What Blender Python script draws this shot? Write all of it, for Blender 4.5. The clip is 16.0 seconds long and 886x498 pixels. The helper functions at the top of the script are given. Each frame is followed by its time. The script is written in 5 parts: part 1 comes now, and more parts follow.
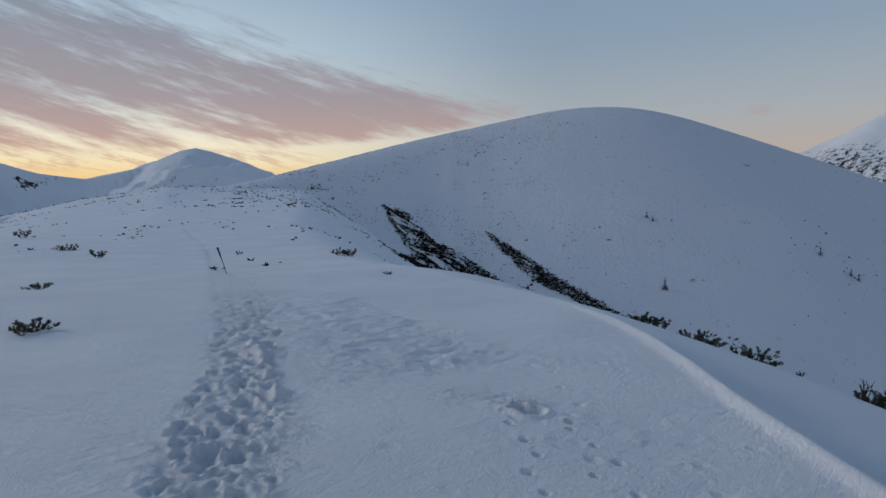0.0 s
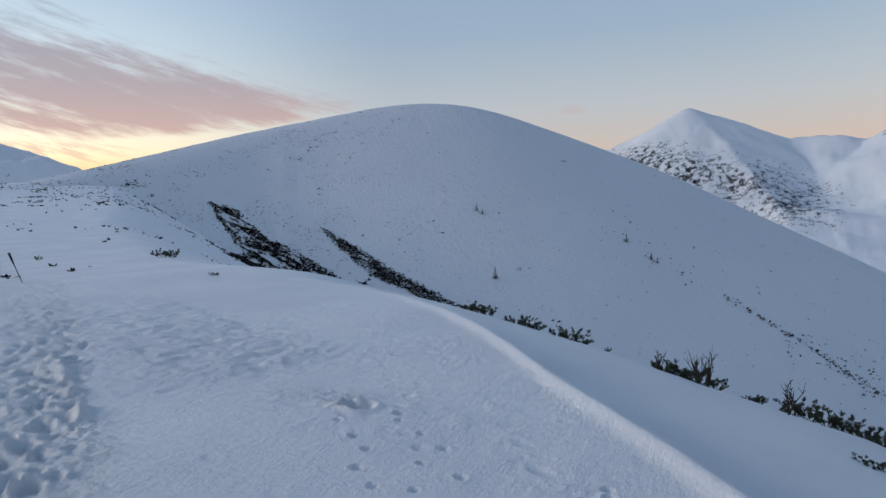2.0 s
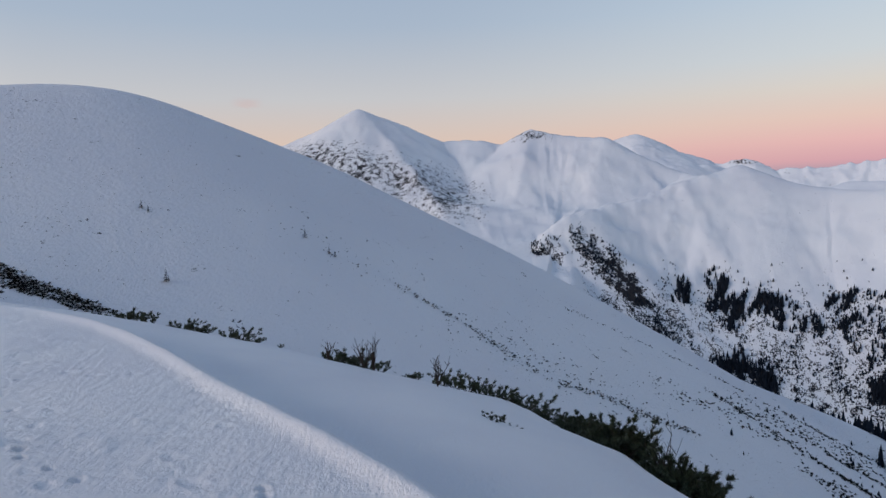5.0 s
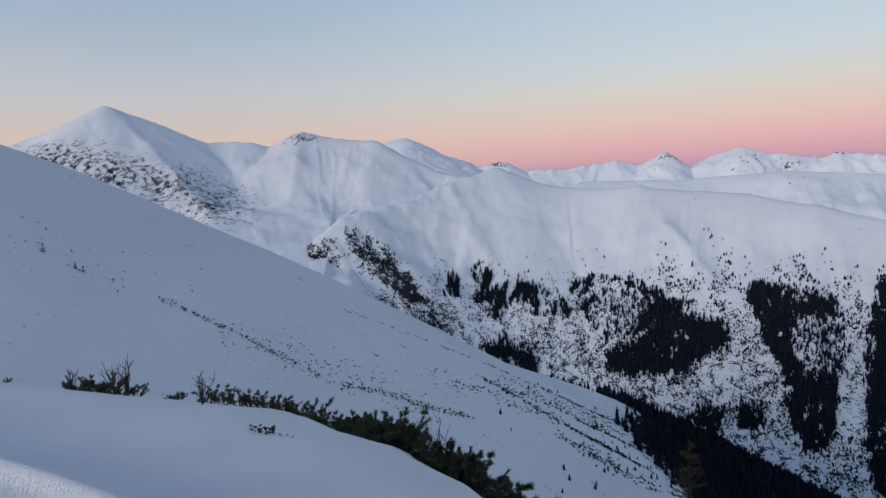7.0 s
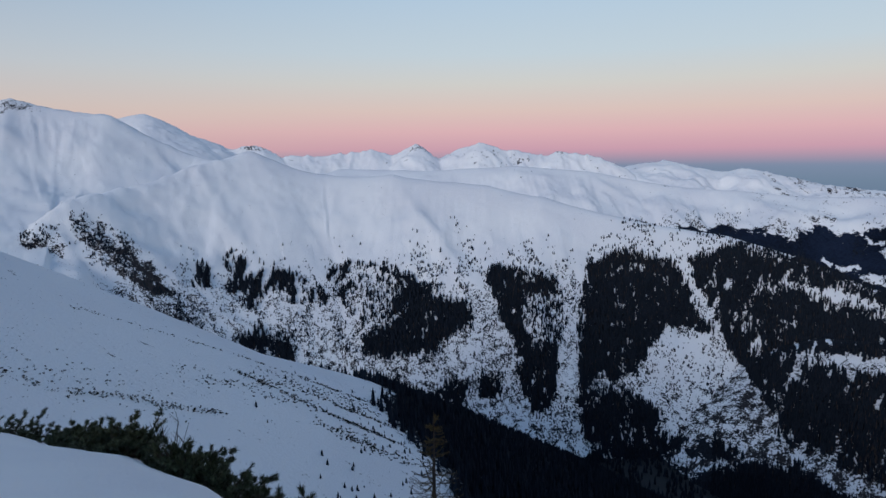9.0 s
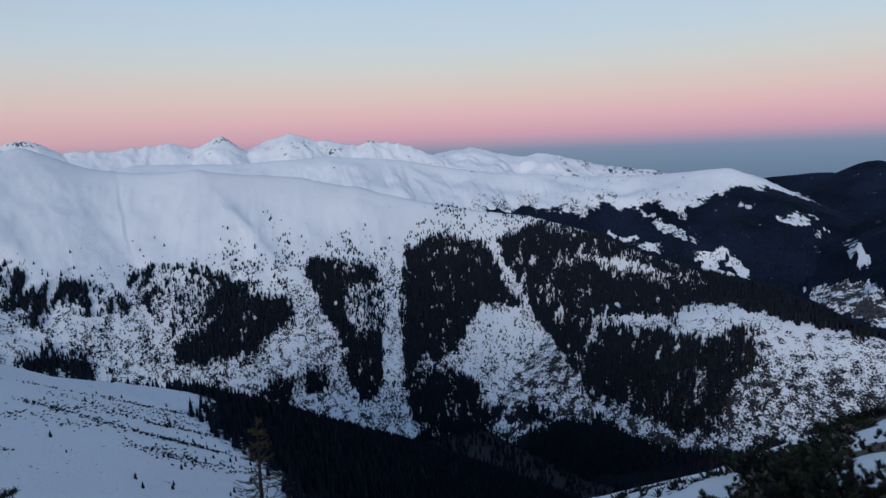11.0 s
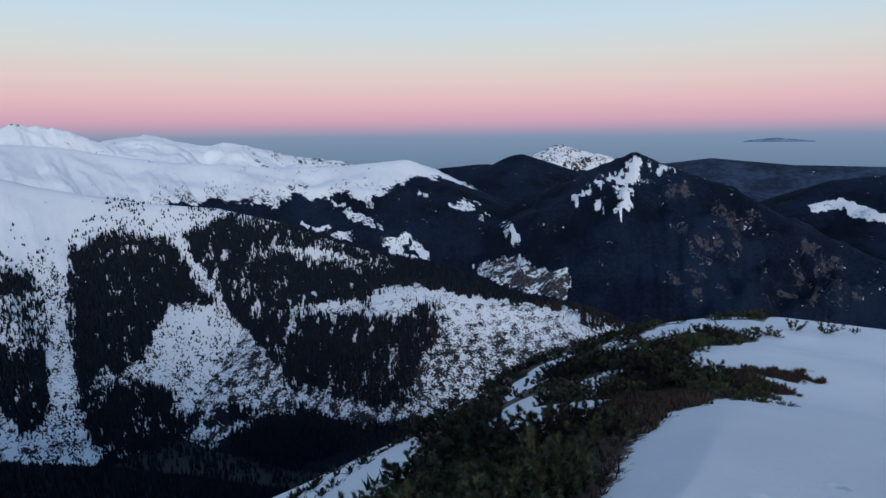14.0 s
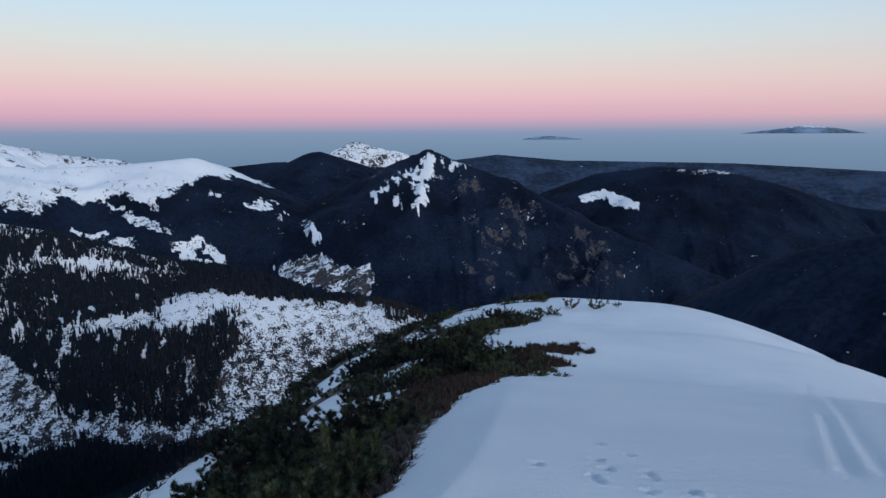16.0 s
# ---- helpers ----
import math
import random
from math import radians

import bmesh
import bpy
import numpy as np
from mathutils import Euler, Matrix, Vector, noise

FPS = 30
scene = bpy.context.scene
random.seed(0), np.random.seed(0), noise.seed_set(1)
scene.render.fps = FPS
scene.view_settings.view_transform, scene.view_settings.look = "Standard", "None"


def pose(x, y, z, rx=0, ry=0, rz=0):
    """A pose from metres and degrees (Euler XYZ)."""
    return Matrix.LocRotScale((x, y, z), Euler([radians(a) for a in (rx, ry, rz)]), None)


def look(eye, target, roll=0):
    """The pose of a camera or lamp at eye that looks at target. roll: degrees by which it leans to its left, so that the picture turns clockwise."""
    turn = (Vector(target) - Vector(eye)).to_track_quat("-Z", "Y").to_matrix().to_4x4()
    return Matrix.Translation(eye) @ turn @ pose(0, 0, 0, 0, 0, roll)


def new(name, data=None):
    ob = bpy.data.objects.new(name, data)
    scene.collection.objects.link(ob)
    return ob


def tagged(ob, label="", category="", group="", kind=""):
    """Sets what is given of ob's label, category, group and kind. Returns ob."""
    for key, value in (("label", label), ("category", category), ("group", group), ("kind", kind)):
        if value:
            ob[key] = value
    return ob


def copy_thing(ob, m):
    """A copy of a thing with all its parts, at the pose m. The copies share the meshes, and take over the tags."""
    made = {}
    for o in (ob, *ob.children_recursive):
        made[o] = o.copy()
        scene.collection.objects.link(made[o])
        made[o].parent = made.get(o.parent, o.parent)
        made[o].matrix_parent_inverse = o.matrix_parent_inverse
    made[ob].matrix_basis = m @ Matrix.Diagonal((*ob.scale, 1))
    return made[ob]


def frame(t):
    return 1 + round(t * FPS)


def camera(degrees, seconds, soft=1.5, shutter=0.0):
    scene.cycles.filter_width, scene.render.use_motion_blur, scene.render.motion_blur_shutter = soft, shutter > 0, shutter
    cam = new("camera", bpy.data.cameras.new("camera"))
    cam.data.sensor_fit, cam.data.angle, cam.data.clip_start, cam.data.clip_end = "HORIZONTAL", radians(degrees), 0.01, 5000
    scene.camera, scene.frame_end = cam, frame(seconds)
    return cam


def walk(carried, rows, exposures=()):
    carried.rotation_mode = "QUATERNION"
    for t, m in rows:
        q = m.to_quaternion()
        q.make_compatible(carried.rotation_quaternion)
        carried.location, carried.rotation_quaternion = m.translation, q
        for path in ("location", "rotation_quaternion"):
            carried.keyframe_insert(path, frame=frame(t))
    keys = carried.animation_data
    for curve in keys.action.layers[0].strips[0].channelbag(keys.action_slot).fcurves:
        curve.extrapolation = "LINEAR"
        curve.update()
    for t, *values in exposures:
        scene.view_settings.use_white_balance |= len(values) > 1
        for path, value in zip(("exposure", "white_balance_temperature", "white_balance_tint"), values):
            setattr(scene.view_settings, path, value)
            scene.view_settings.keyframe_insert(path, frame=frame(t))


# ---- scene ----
cam = camera(69.3, 16.0)
EYE = 1.65
# seconds, yaw, pitch, lean; the camera is held out 0.4 m from the one who turns
TURNS = (
    (0.0, 132.82, -3.27, -0.88),
    (0.5, 129.67, -3.36, -1.51),
    (1.0, 127.45, -3.43, -1.59),
    (1.5, 123.49, -3.90, -1.84),
    (2.0, 118.30, -4.04, -1.73),
    (2.5, 113.19, -3.81, -1.97),
    (3.0, 108.73, -3.80, -1.61),
    (3.5, 105.69, -4.44, -1.99),
    (4.0, 102.71, -4.95, -2.03),
    (4.5, 98.36, -5.12, -2.29),
    (5.0, 90.18, -5.24, -1.66),
    (7.5, 66.05, -6.39, -2.24),
    (8.0, 60.65, -7.21, -1.51),
    (8.5, 54.50, -7.51, -0.87),
    (9.0, 48.76, -7.36, -0.27),
    (9.5, 46.02, -7.62, -1.25),
    (10.0, 40.78, -7.43, -1.22),
    (12.5, 21.73, -9.89, -1.67),
    (13.0, 16.38, -9.54, -0.76),
    (13.5, 10.89, -9.73, -0.76),
    (14.0, 5.35, -9.90, -0.53),
    (14.5, -0.00, -9.80, 0.00),
    (15.0, -4.22, -9.82, -0.63),
    (15.5, -7.41, -9.86, -0.61),
    (16.0, -12.48, -10.25, -0.23),
)


def held(yaw, pitch, lean):
    a = radians(yaw)
    return pose(-0.4 * math.sin(a), 0.4 * math.cos(a), EYE, 90 + pitch, 0, yaw) @ pose(0, 0, 0, 0, 0, lean)


walk(cam, [(t, held(y, p, r)) for t, y, p, r in TURNS],
     [(0.0, -0.43, 6250, 5), (0.9, -0.28, 6300, 6), (2.5, 0.02, 6350, 6), (5.0, 0.06, 6700, 11), (9.0, -0.04, 6150, 7), (12.5, 0.0, 5950, 6), (16.0, 0.20, 5850, 3)])

# ---- sky and light ----
SUN_AZ = 200.0
GLOW_AZ = 172.0


def heading(az):
    return Vector((-math.sin(radians(az)), math.cos(radians(az)), 0))


class Nodes:
    """Short hand for shader nodes."""

    def __init__(self, tree):
        self.tree = tree

    def add(self, kind, **given):
        n = self.tree.nodes.new(kind)
        for key, value in given.items():
            if key in n.inputs:
                self.put(n.inputs[key], value)
        return n

    def put(self, socket, value):
        if isinstance(value, bpy.types.NodeSocket):
            self.tree.links.new(value, socket)
        else:
            socket.default_value = value

    def math(self, op, a, b=0.0, clamp=False):
        n = self.tree.nodes.new("ShaderNodeMath")
        n.operation, n.use_clamp = op, clamp
        self.put(n.inputs[0], a)
        self.put(n.inputs[1], b)
        return n.outputs[0]

    def span(self, value, lo, hi, to_lo=0.0, to_hi=1.0):
        n = self.tree.nodes.new("ShaderNodeMapRange")
        n.interpolation_type = "SMOOTHSTEP"
        for i, v in enumerate((value, lo, hi, to_lo, to_hi)):
            self.put(n.inputs[i], v)
        return n.outputs[0]

    def mix(self, factor, a, b):
        n = self.tree.nodes.new("ShaderNodeMix")
        n.data_type = "RGBA"
        self.put(n.inputs["Factor"], factor)
        self.put(n.inputs[6], a)
        self.put(n.inputs[7], b)
        return n.outputs[2]

    def ramp(self, factor, stops):
        n = self.tree.nodes.new("ShaderNodeValToRGB")
        e = n.color_ramp.elements
        while len(e) < len(stops):
            e.new(0.5)
        for el, (p, c) in zip(e, stops):
            el.position, el.color = p, (*c, 1)
        self.put(n.inputs[0], factor)
        return n.outputs[0]

    def noise(self, vector, scale, detail=4.0, rough=0.55):
        n = self.add("ShaderNodeTexNoise", Vector=vector, Scale=scale, Detail=detail, Roughness=rough)
        return n.outputs["Fac"]

    def scaled(self, vector, s, turn=0.0):
        n = self.add("ShaderNodeMapping", Vector=vector)
        n.inputs["Scale"].default_value = s
        n.inputs["Rotation"].default_value = (0, 0, radians(turn))
        return n.outputs[0]


def srgb(r, g, b):
    return tuple((v / 255 / 12.92) if v < 10 else ((v / 255 + 0.055) / 1.055) ** 2.4 for v in (r, g, b))


world = bpy.data.worlds.new("dusk_sky")
scene.world = world
world.use_nodes = True
w = Nodes(world.node_tree)
way = world.node_tree.nodes.new("ShaderNodeTexCoord").outputs["Generated"]
cut = w.add("ShaderNodeSeparateXYZ", Vector=way)
up = w.math("ARCSINE", cut.outputs[2])
level = w.math("DIVIDE", w.math("ADD", w.math("MULTIPLY", up, 57.2958), 10.0), 60.0, clamp=True)


def stop(deg, *rgb):
    return (deg + 10) / 60, srgb(*rgb)


belt = w.ramp(level, [stop(-10, 92, 108, 130), stop(-3.0, 104, 121, 144), stop(-1.2, 116, 133, 154), stop(0.0, 128, 140, 163), stop(1.4, 206, 158, 172),
                      stop(3.0, 224, 178, 180), stop(4.8, 224, 196, 186), stop(7.0, 214, 208, 200), stop(9.5, 200, 210, 216), stop(14, 186, 204, 220), stop(20, 168, 188, 210), stop(34, 132, 156, 188), stop(50, 108, 135, 172)])
glow = w.ramp(level, [stop(-10, 90, 95, 110), stop(1.0, 236, 176, 104), stop(3.0, 254, 208, 138), stop(4.6, 255, 234, 192), stop(6.5, 250, 238, 214), stop(9, 214, 216, 214),
                      stop(14, 190, 204, 216), stop(21, 156, 176, 200), stop(34, 124, 146, 176), stop(50, 102, 128, 164)])
side = w.ramp(level, [stop(-10, 90, 100, 115), stop(-1.0, 116, 132, 154), stop(0.2, 136, 146, 166), stop(1.4, 212, 174, 166), stop(4, 212, 192, 180), stop(8, 192, 195, 200), stop(14, 163, 180, 200), stop(24, 140, 164, 194), stop(34, 120, 144, 178),
                      stop(50, 100, 126, 164)])


def towards(az):
    flat = w.add("ShaderNodeVectorMath")
    flat.operation = "DOT_PRODUCT"
    w.put(flat.inputs[0], way)
    flat.inputs[1].default_value = heading(az)
    return flat.outputs["Value"]


brighter = w.add("ShaderNodeVectorMath")
brighter.operation = "SCALE"
w.put(brighter.inputs[0], glow)
brighter.inputs["Scale"].default_value = 1.28
air = w.mix(w.span(towards(12.0), 0.10, 0.92), side, belt)
air = w.mix(w.span(towards(GLOW_AZ), 0.62, 0.97), air, brighter.outputs[0])
# thin evening clouds that fan out towards the glow
deg = w.math("MULTIPLY", up, 57.2958)
turn = w.math("MULTIPLY", w.math("ARCTAN2", w.math("MULTIPLY", cut.outputs[0], -1.0), cut.outputs[1]), 57.2958)
off = w.math("SUBTRACT", turn, 126.0)
off = w.math("MAXIMUM", off, 0.0)
mid = w.math("ADD", w.math("MULTIPLY", off, 0.085), 8.6)
half = w.math("ADD", w.math("MULTIPLY", off, 0.19), 1.2)
rise = w.math("DIVIDE", w.math("SUBTRACT", deg, mid), half)
flow = w.add("ShaderNodeCombineXYZ", X=w.math("MULTIPLY", turn, 0.07), Y=w.math("SUBTRACT", w.math("MULTIPLY", deg, 0.42), w.math("MULTIPLY", turn, 0.11)), Z=3.0)
cloud = w.noise(flow.outputs[0], 1.25, 8.0, 0.60)
wisp = w.noise(flow.outputs[0], 5.5, 6.0, 0.65)
cloud = w.math("ADD", w.math("MULTIPLY", cloud, 0.75), w.math("MULTIPLY", wisp, 0.25))
body = w.math("SUBTRACT", 1.0, w.math("MULTIPLY", rise, rise), clamp=True)
body = w.math("MULTIPLY", body, w.span(turn, 123.0, 133.0))
body = w.math("MULTIPLY", body, w.span(turn, 200.0, 178.0))
veil = w.span(w.math("ADD", cloud, w.math("MULTIPLY", body, 0.24)), 0.52, 0.74)
veil = w.math("MULTIPLY", w.math("MULTIPLY", veil, w.span(body, 0.0, 0.3)), 0.92, clamp=True)
low = w.math("MULTIPLY", w.span(w.math("ADD", wisp, w.math("MULTIPLY", cloud, 0.5)), 0.70, 0.86), w.math("MULTIPLY", w.span(deg, 3.2, 4.2), w.span(deg, 6.2, 5.0)))
low = w.math("MULTIPLY", low, w.math("MULTIPLY", w.span(turn, 140.0, 150.0), 0.55))
puff = w.ramp(level, [stop(3, 244, 180, 150), stop(6.5, 210, 174, 168), stop(10, 184, 168, 174), stop(16, 156, 160, 176), stop(30, 130, 146, 172)])
small = w.math("MULTIPLY", w.span(w.math("ABSOLUTE", w.math("SUBTRACT", turn, 106.6)), 1.6, 0.2), w.span(w.math("ABSOLUTE", w.math("SUBTRACT", deg, w.math("ADD", 7.2, w.math("MULTIPLY", wisp, 1.0)))), 0.5, 0.1))
air = w.mix(w.math("MAXIMUM", w.math("MAXIMUM", veil, low), w.math("MULTIPLY", small, 0.35)), air, puff)
back = world.node_tree.nodes["Background"]
w.put(back.inputs["Color"], air)
back.inputs["Strength"].default_value = 1.0

sun = new("sun", bpy.data.lights.new("sun", "SUN"))
sun.data.energy, sun.data.angle, sun.data.color = 1.45, radians(20), (1.0, 0.90, 0.86)
sun.matrix_world = look(heading(SUN_AZ) * 10 + Vector((0, 0, 3.0)), (0, 0, 0))

# ---- materials ----


def material(name, rough=0.6):
    m = bpy.data.materials.new(name)
    m.use_nodes = True
    n = Nodes(m.node_tree)
    s = m.node_tree.nodes["Principled BSDF"]
    s.inputs["Roughness"].default_value = rough
    s.inputs["Specular IOR Level"].default_value = 0.25
    where = m.node_tree.nodes.new("ShaderNodeNewGeometry").outputs["Position"]
    return m, n, s, where


def bumped(n, s, height, strength, distance):
    b = n.add("ShaderNodeBump", Height=height, Strength=strength, Distance=distance)
    n.put(s.inputs["Normal"], b.outputs["Normal"])


def snow_near():
    m, n, s, where = material("packed_snow", 0.55)
    big = n.noise(where, 0.35, 3)
    grain = n.noise(where, 34.0, 5, 0.75)
    crust = n.noise(where, 7.0, 6, 0.72)
    c = n.mix(n.span(big, 0.35, 0.65), (0.80, 0.80, 0.82, 1), (0.86, 0.86, 0.86, 1))
    c = n.mix(n.span(crust, 0.6, 0.75, 0, 0.35), c, (0.88, 0.88, 0.88, 1))
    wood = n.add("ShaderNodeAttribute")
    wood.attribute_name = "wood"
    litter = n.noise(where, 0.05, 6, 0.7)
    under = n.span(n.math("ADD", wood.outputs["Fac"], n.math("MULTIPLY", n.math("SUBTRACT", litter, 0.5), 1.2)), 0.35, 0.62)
    rough = n.add("ShaderNodeAttribute")
    rough.attribute_name = "bare"
    stalks = n.noise(where, 9.0, 5, 0.75)
    dry = n.mix(n.span(stalks, 0.4, 0.65), (0.014, 0.012, 0.008, 1), (0.050, 0.032, 0.022, 1))
    thin = n.span(n.math("ADD", rough.outputs["Fac"], n.math("MULTIPLY", n.math("SUBTRACT", stalks, 0.5), 0.9)), 0.58, 0.72)
    c = n.mix(thin, c, dry)
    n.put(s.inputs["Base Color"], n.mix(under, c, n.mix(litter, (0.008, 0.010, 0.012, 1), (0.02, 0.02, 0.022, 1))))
    trod = n.add("ShaderNodeAttribute")
    trod.attribute_name = "trod"
    crumb = n.math("MULTIPLY", n.noise(where, 17.0, 6, 0.70), n.math("MULTIPLY", trod.outputs["Fac"], 0.8))
    wind = n.noise(n.scaled(where, (1.0, 3.2, 1.0), 25.0), 4.5, 5, 0.7)
    relief = n.math("ADD", n.math("ADD", n.math("MULTIPLY", grain, 0.45), n.math("MULTIPLY", crust, 0.6)), n.math("ADD", crumb, n.math("MULTIPLY", wind, 0.7)))
    bumped(n, s, relief, 0.85, 0.040)
    s.inputs["Subsurface Weight"].default_value = 0.0
    return m


def mountain_side(name, bare, dark=(0.010, 0.012, 0.016), grit=0.02, cover=0.64):
    """Snow with rock or heath showing where the attribute 'bare' says, and forest floor, tinted for haze far off, where
    'wood' does.
    """
    m, n, s, where = material(name, 0.9)
    s.inputs["Specular IOR Level"].default_value = 0.05
    rock = n.add("ShaderNodeAttribute")
    rock.attribute_name = "bare"
    wood = n.add("ShaderNodeAttribute")
    wood.attribute_name = "wood"
    drawn = n.scaled(where, (1.0, 1.0, 0.55))
    coarse = n.noise(drawn, grit, 7, 0.62)
    fine = n.noise(drawn, grit * 5, 6, 0.68)
    patch = n.math("ADD", n.math("MULTIPLY", coarse, 0.5), n.math("MULTIPLY", fine, 0.5))
    swing = n.math("MULTIPLY", n.math("SUBTRACT", patch, 0.5), 3.4)
    big = n.noise(where, 0.004, 3)
    snow = n.mix(n.span(big, 0.35, 0.65), (0.80, 0.80, 0.82, 1), (0.87, 0.87, 0.87, 1))
    stone = n.mix(n.span(fine, 0.35, 0.7), (*bare, 1), (*[v * 0.4 for v in bare], 1))
    show = n.span(n.math("ADD", swing, n.math("SUBTRACT", rock.outputs["Fac"], cover)), -0.07, 0.07)
    c = n.mix(show, snow, stone)
    floor = n.mix(n.span(n.math("ADD", n.math("MULTIPLY", fine, 0.5), n.math("MULTIPLY", big, 0.5)), 0.38, 0.64), (*[v * 0.7 for v in dark], 1), (*[v * 2.1 for v in dark], 1))
    under = n.span(n.math("ADD", wood.outputs["Fac"], swing), 0.42, 0.58)
    c = n.mix(under, c, floor)
    n.put(s.inputs["Base Color"], c)
    bumped(n, s, patch, 0.5, 6.0)
    return m


GROUND = snow_near()
HILL = mountain_side("hill_snow", (0.10, 0.085, 0.075), grit=0.12)
RANGE = mountain_side("range_snow", (0.046, 0.043, 0.046), grit=0.055)
FAR = mountain_side("far_snow", (0.085, 0.072, 0.072), grit=0.012)
# distance haze goes into the plateau's bluish forest colour
PLATEAU = mountain_side("hazed_far_plateau", (0.05, 0.06, 0.08), dark=(0.028, 0.040, 0.066), grit=0.006)
# pale blue base colour carries the haze before the farthest mountains
HAZY = mountain_side("haze_tinted_far_land", (0.25, 0.30, 0.38), dark=(0.15, 0.19, 0.25), grit=0.004)
# navy in dark: bluish air haze mixed into the forest's own colour
FOREST = mountain_side("haze_blue_forest_slope", (0.082, 0.076, 0.080), dark=(0.007, 0.011, 0.022), grit=0.02)

# ---- numbers ----


def lattice(ix, iy, seed):
    h = (ix * 374761393 + iy * 668265263 + seed * 974711 + 1013) & 0x7FFFFFFF
    h = ((h ^ (h >> 13)) * 1274126177) & 0x7FFFFFFF
    return ((h ^ (h >> 16)) & 0xFFFF) / 65535.0


def vnoise(x, y, seed=0):
    x, y = np.asarray(x, float), np.asarray(y, float)
    ix, iy = np.floor(x).astype(np.int64), np.floor(y).astype(np.int64)
    fx, fy = x - ix, y - iy
    fx, fy = fx * fx * fx * (fx * (fx * 6 - 15) + 10), fy * fy * fy * (fy * (fy * 6 - 15) + 10)
    a, b = lattice(ix, iy, seed), lattice(ix + 1, iy, seed)
    c, d = lattice(ix, iy + 1, seed), lattice(ix + 1, iy + 1, seed)
    return (a + (b - a) * fx) * (1 - fy) + (c + (d - c) * fx) * fy


def fbm(x, y, octaves=5, seed=0, gain=0.5):
    total, amp, size = 0.0, 1.0, 0.0
    for i in range(octaves):
        turned = x * 0.8 - y * 0.6, x * 0.6 + y * 0.8
        x, y = turned[0] + 17.3, turned[1] - 9.1
        total = total + amp * (vnoise(x, y, seed + i) - 0.5)
        size += amp
        amp *= gain
        x, y = x * 2, y * 2
    return total / size * 2


def ridged(x, y, octaves=4, seed=0):
    total, amp, size = 0.0, 1.0, 0.0
    for i in range(octaves):
        total = total + amp * (1 - np.abs(2 * vnoise(x, y, seed + i) - 1))
        size += amp
        amp *= 0.5
        x, y = x * 2.1 + 5.2, y * 2.1 + 1.7
    return total / size


def smooth(v, lo, hi):
    t = np.clip((np.asarray(v, float) - lo) / (hi - lo), 0, 1)
    return t * t * (3 - 2 * t)


def to_line(px, py, a, b):
    dx, dy = b[0] - a[0], b[1] - a[1]
    t = np.clip(((px - a[0]) * dx + (py - a[1]) * dy) / (dx * dx + dy * dy), 0, 1)
    return np.hypot(px - a[0] - t * dx, py - a[1] - t * dy)


def bumps(az, z, spots):
    """Soft patches by heading and height: heading, height, half widths."""
    v = 0.0
    for a, h, wa, wh in spots:
        v = np.maximum(v, 1 - np.sqrt(((az - a) / wa) ** 2 + ((z - h) / wh) ** 2) * 0.6)
    return np.clip(v, 0, 1)


def sheet(name, xs, ys, zs, mat, **fields):
    """A mesh over a grid of rows and columns of places."""
    rows, cols = zs.shape
    me = bpy.data.meshes.new(name)
    co = np.stack([xs, ys, zs], -1).reshape(-1, 3).astype(np.float32)
    i = np.arange(rows * cols).reshape(rows, cols)
    q = np.stack([i[:-1, :-1], i[1:, :-1], i[1:, 1:], i[:-1, 1:]], -1).reshape(-1, 4)
    me.vertices.add(len(co))
    me.vertices.foreach_set("co", co.ravel())
    me.loops.add(q.size)
    me.loops.foreach_set("vertex_index", q.ravel().astype(np.int32))
    me.polygons.add(len(q))
    me.polygons.foreach_set("loop_start", np.arange(0, q.size, 4, dtype=np.int32))
    me.update(calc_edges=True)
    me.validate()
    me.polygons.foreach_set("use_smooth", np.ones(len(me.polygons), bool))
    for key, value in fields.items():
        a = me.attributes.new(key, "FLOAT", "POINT")
        a.data.foreach_set("value", np.broadcast_to(value, zs.shape).astype(np.float32).ravel())
    me.materials.append(mat)
    return new(name, me)


# ---- the ground ----
VALLEY = -560.0
N_U = (math.cos(radians(65 + 90)), math.sin(radians(65 + 90)))   # towards the valley
N_V = (math.cos(radians(155 + 90)), math.sin(radians(155 + 90)))  # along the crest to the hill


def edge_of(v):
    """How far from the crest line the snow lip runs."""
    return np.interp(v, (-60, -30, -18, -13.7, -9, -7.5, -6.5, -5.6, -4, -2.5, 0, 1.1, 1.8, 2.1, 2.75, 3.45, 4.0, 4.9, 5.65, 6.5, 7.2, 8.3, 9.4, 11.1, 12.3, 20, 40, 90, 150, 280, 400),
                     (1.5, 1.2, 1.02, 0.85, 0.83, 0.8, 0.82, 0.80, 0.65, 1.0, 2.3, 2.9, 3.35, 3.53, 3.87, 4.14, 4.38, 4.75, 5.15, 5.65, 5.88, 6.2, 6.55, 7.0, 7.15, 7.4, 9, 14, 26, 48, 60))


def crest_of(v):
    return np.interp(v, (-1000, -400, -60, -38, -30, -26, -20, -14, -9.5, -8, -6, -4.4, -2.5, 0, 5, 20, 32, 45, 90, 150, 250, 330, 420), (-560, -260, -21, -7.9, -6.3, -6.1, -4.3, -3.7, -1.85, -1.4, -0.85, -0.4, -0.08, 0, -0.06, -0.18, -0.75, -0.8, 0.9, 3.8, 9.5, 14, 14))


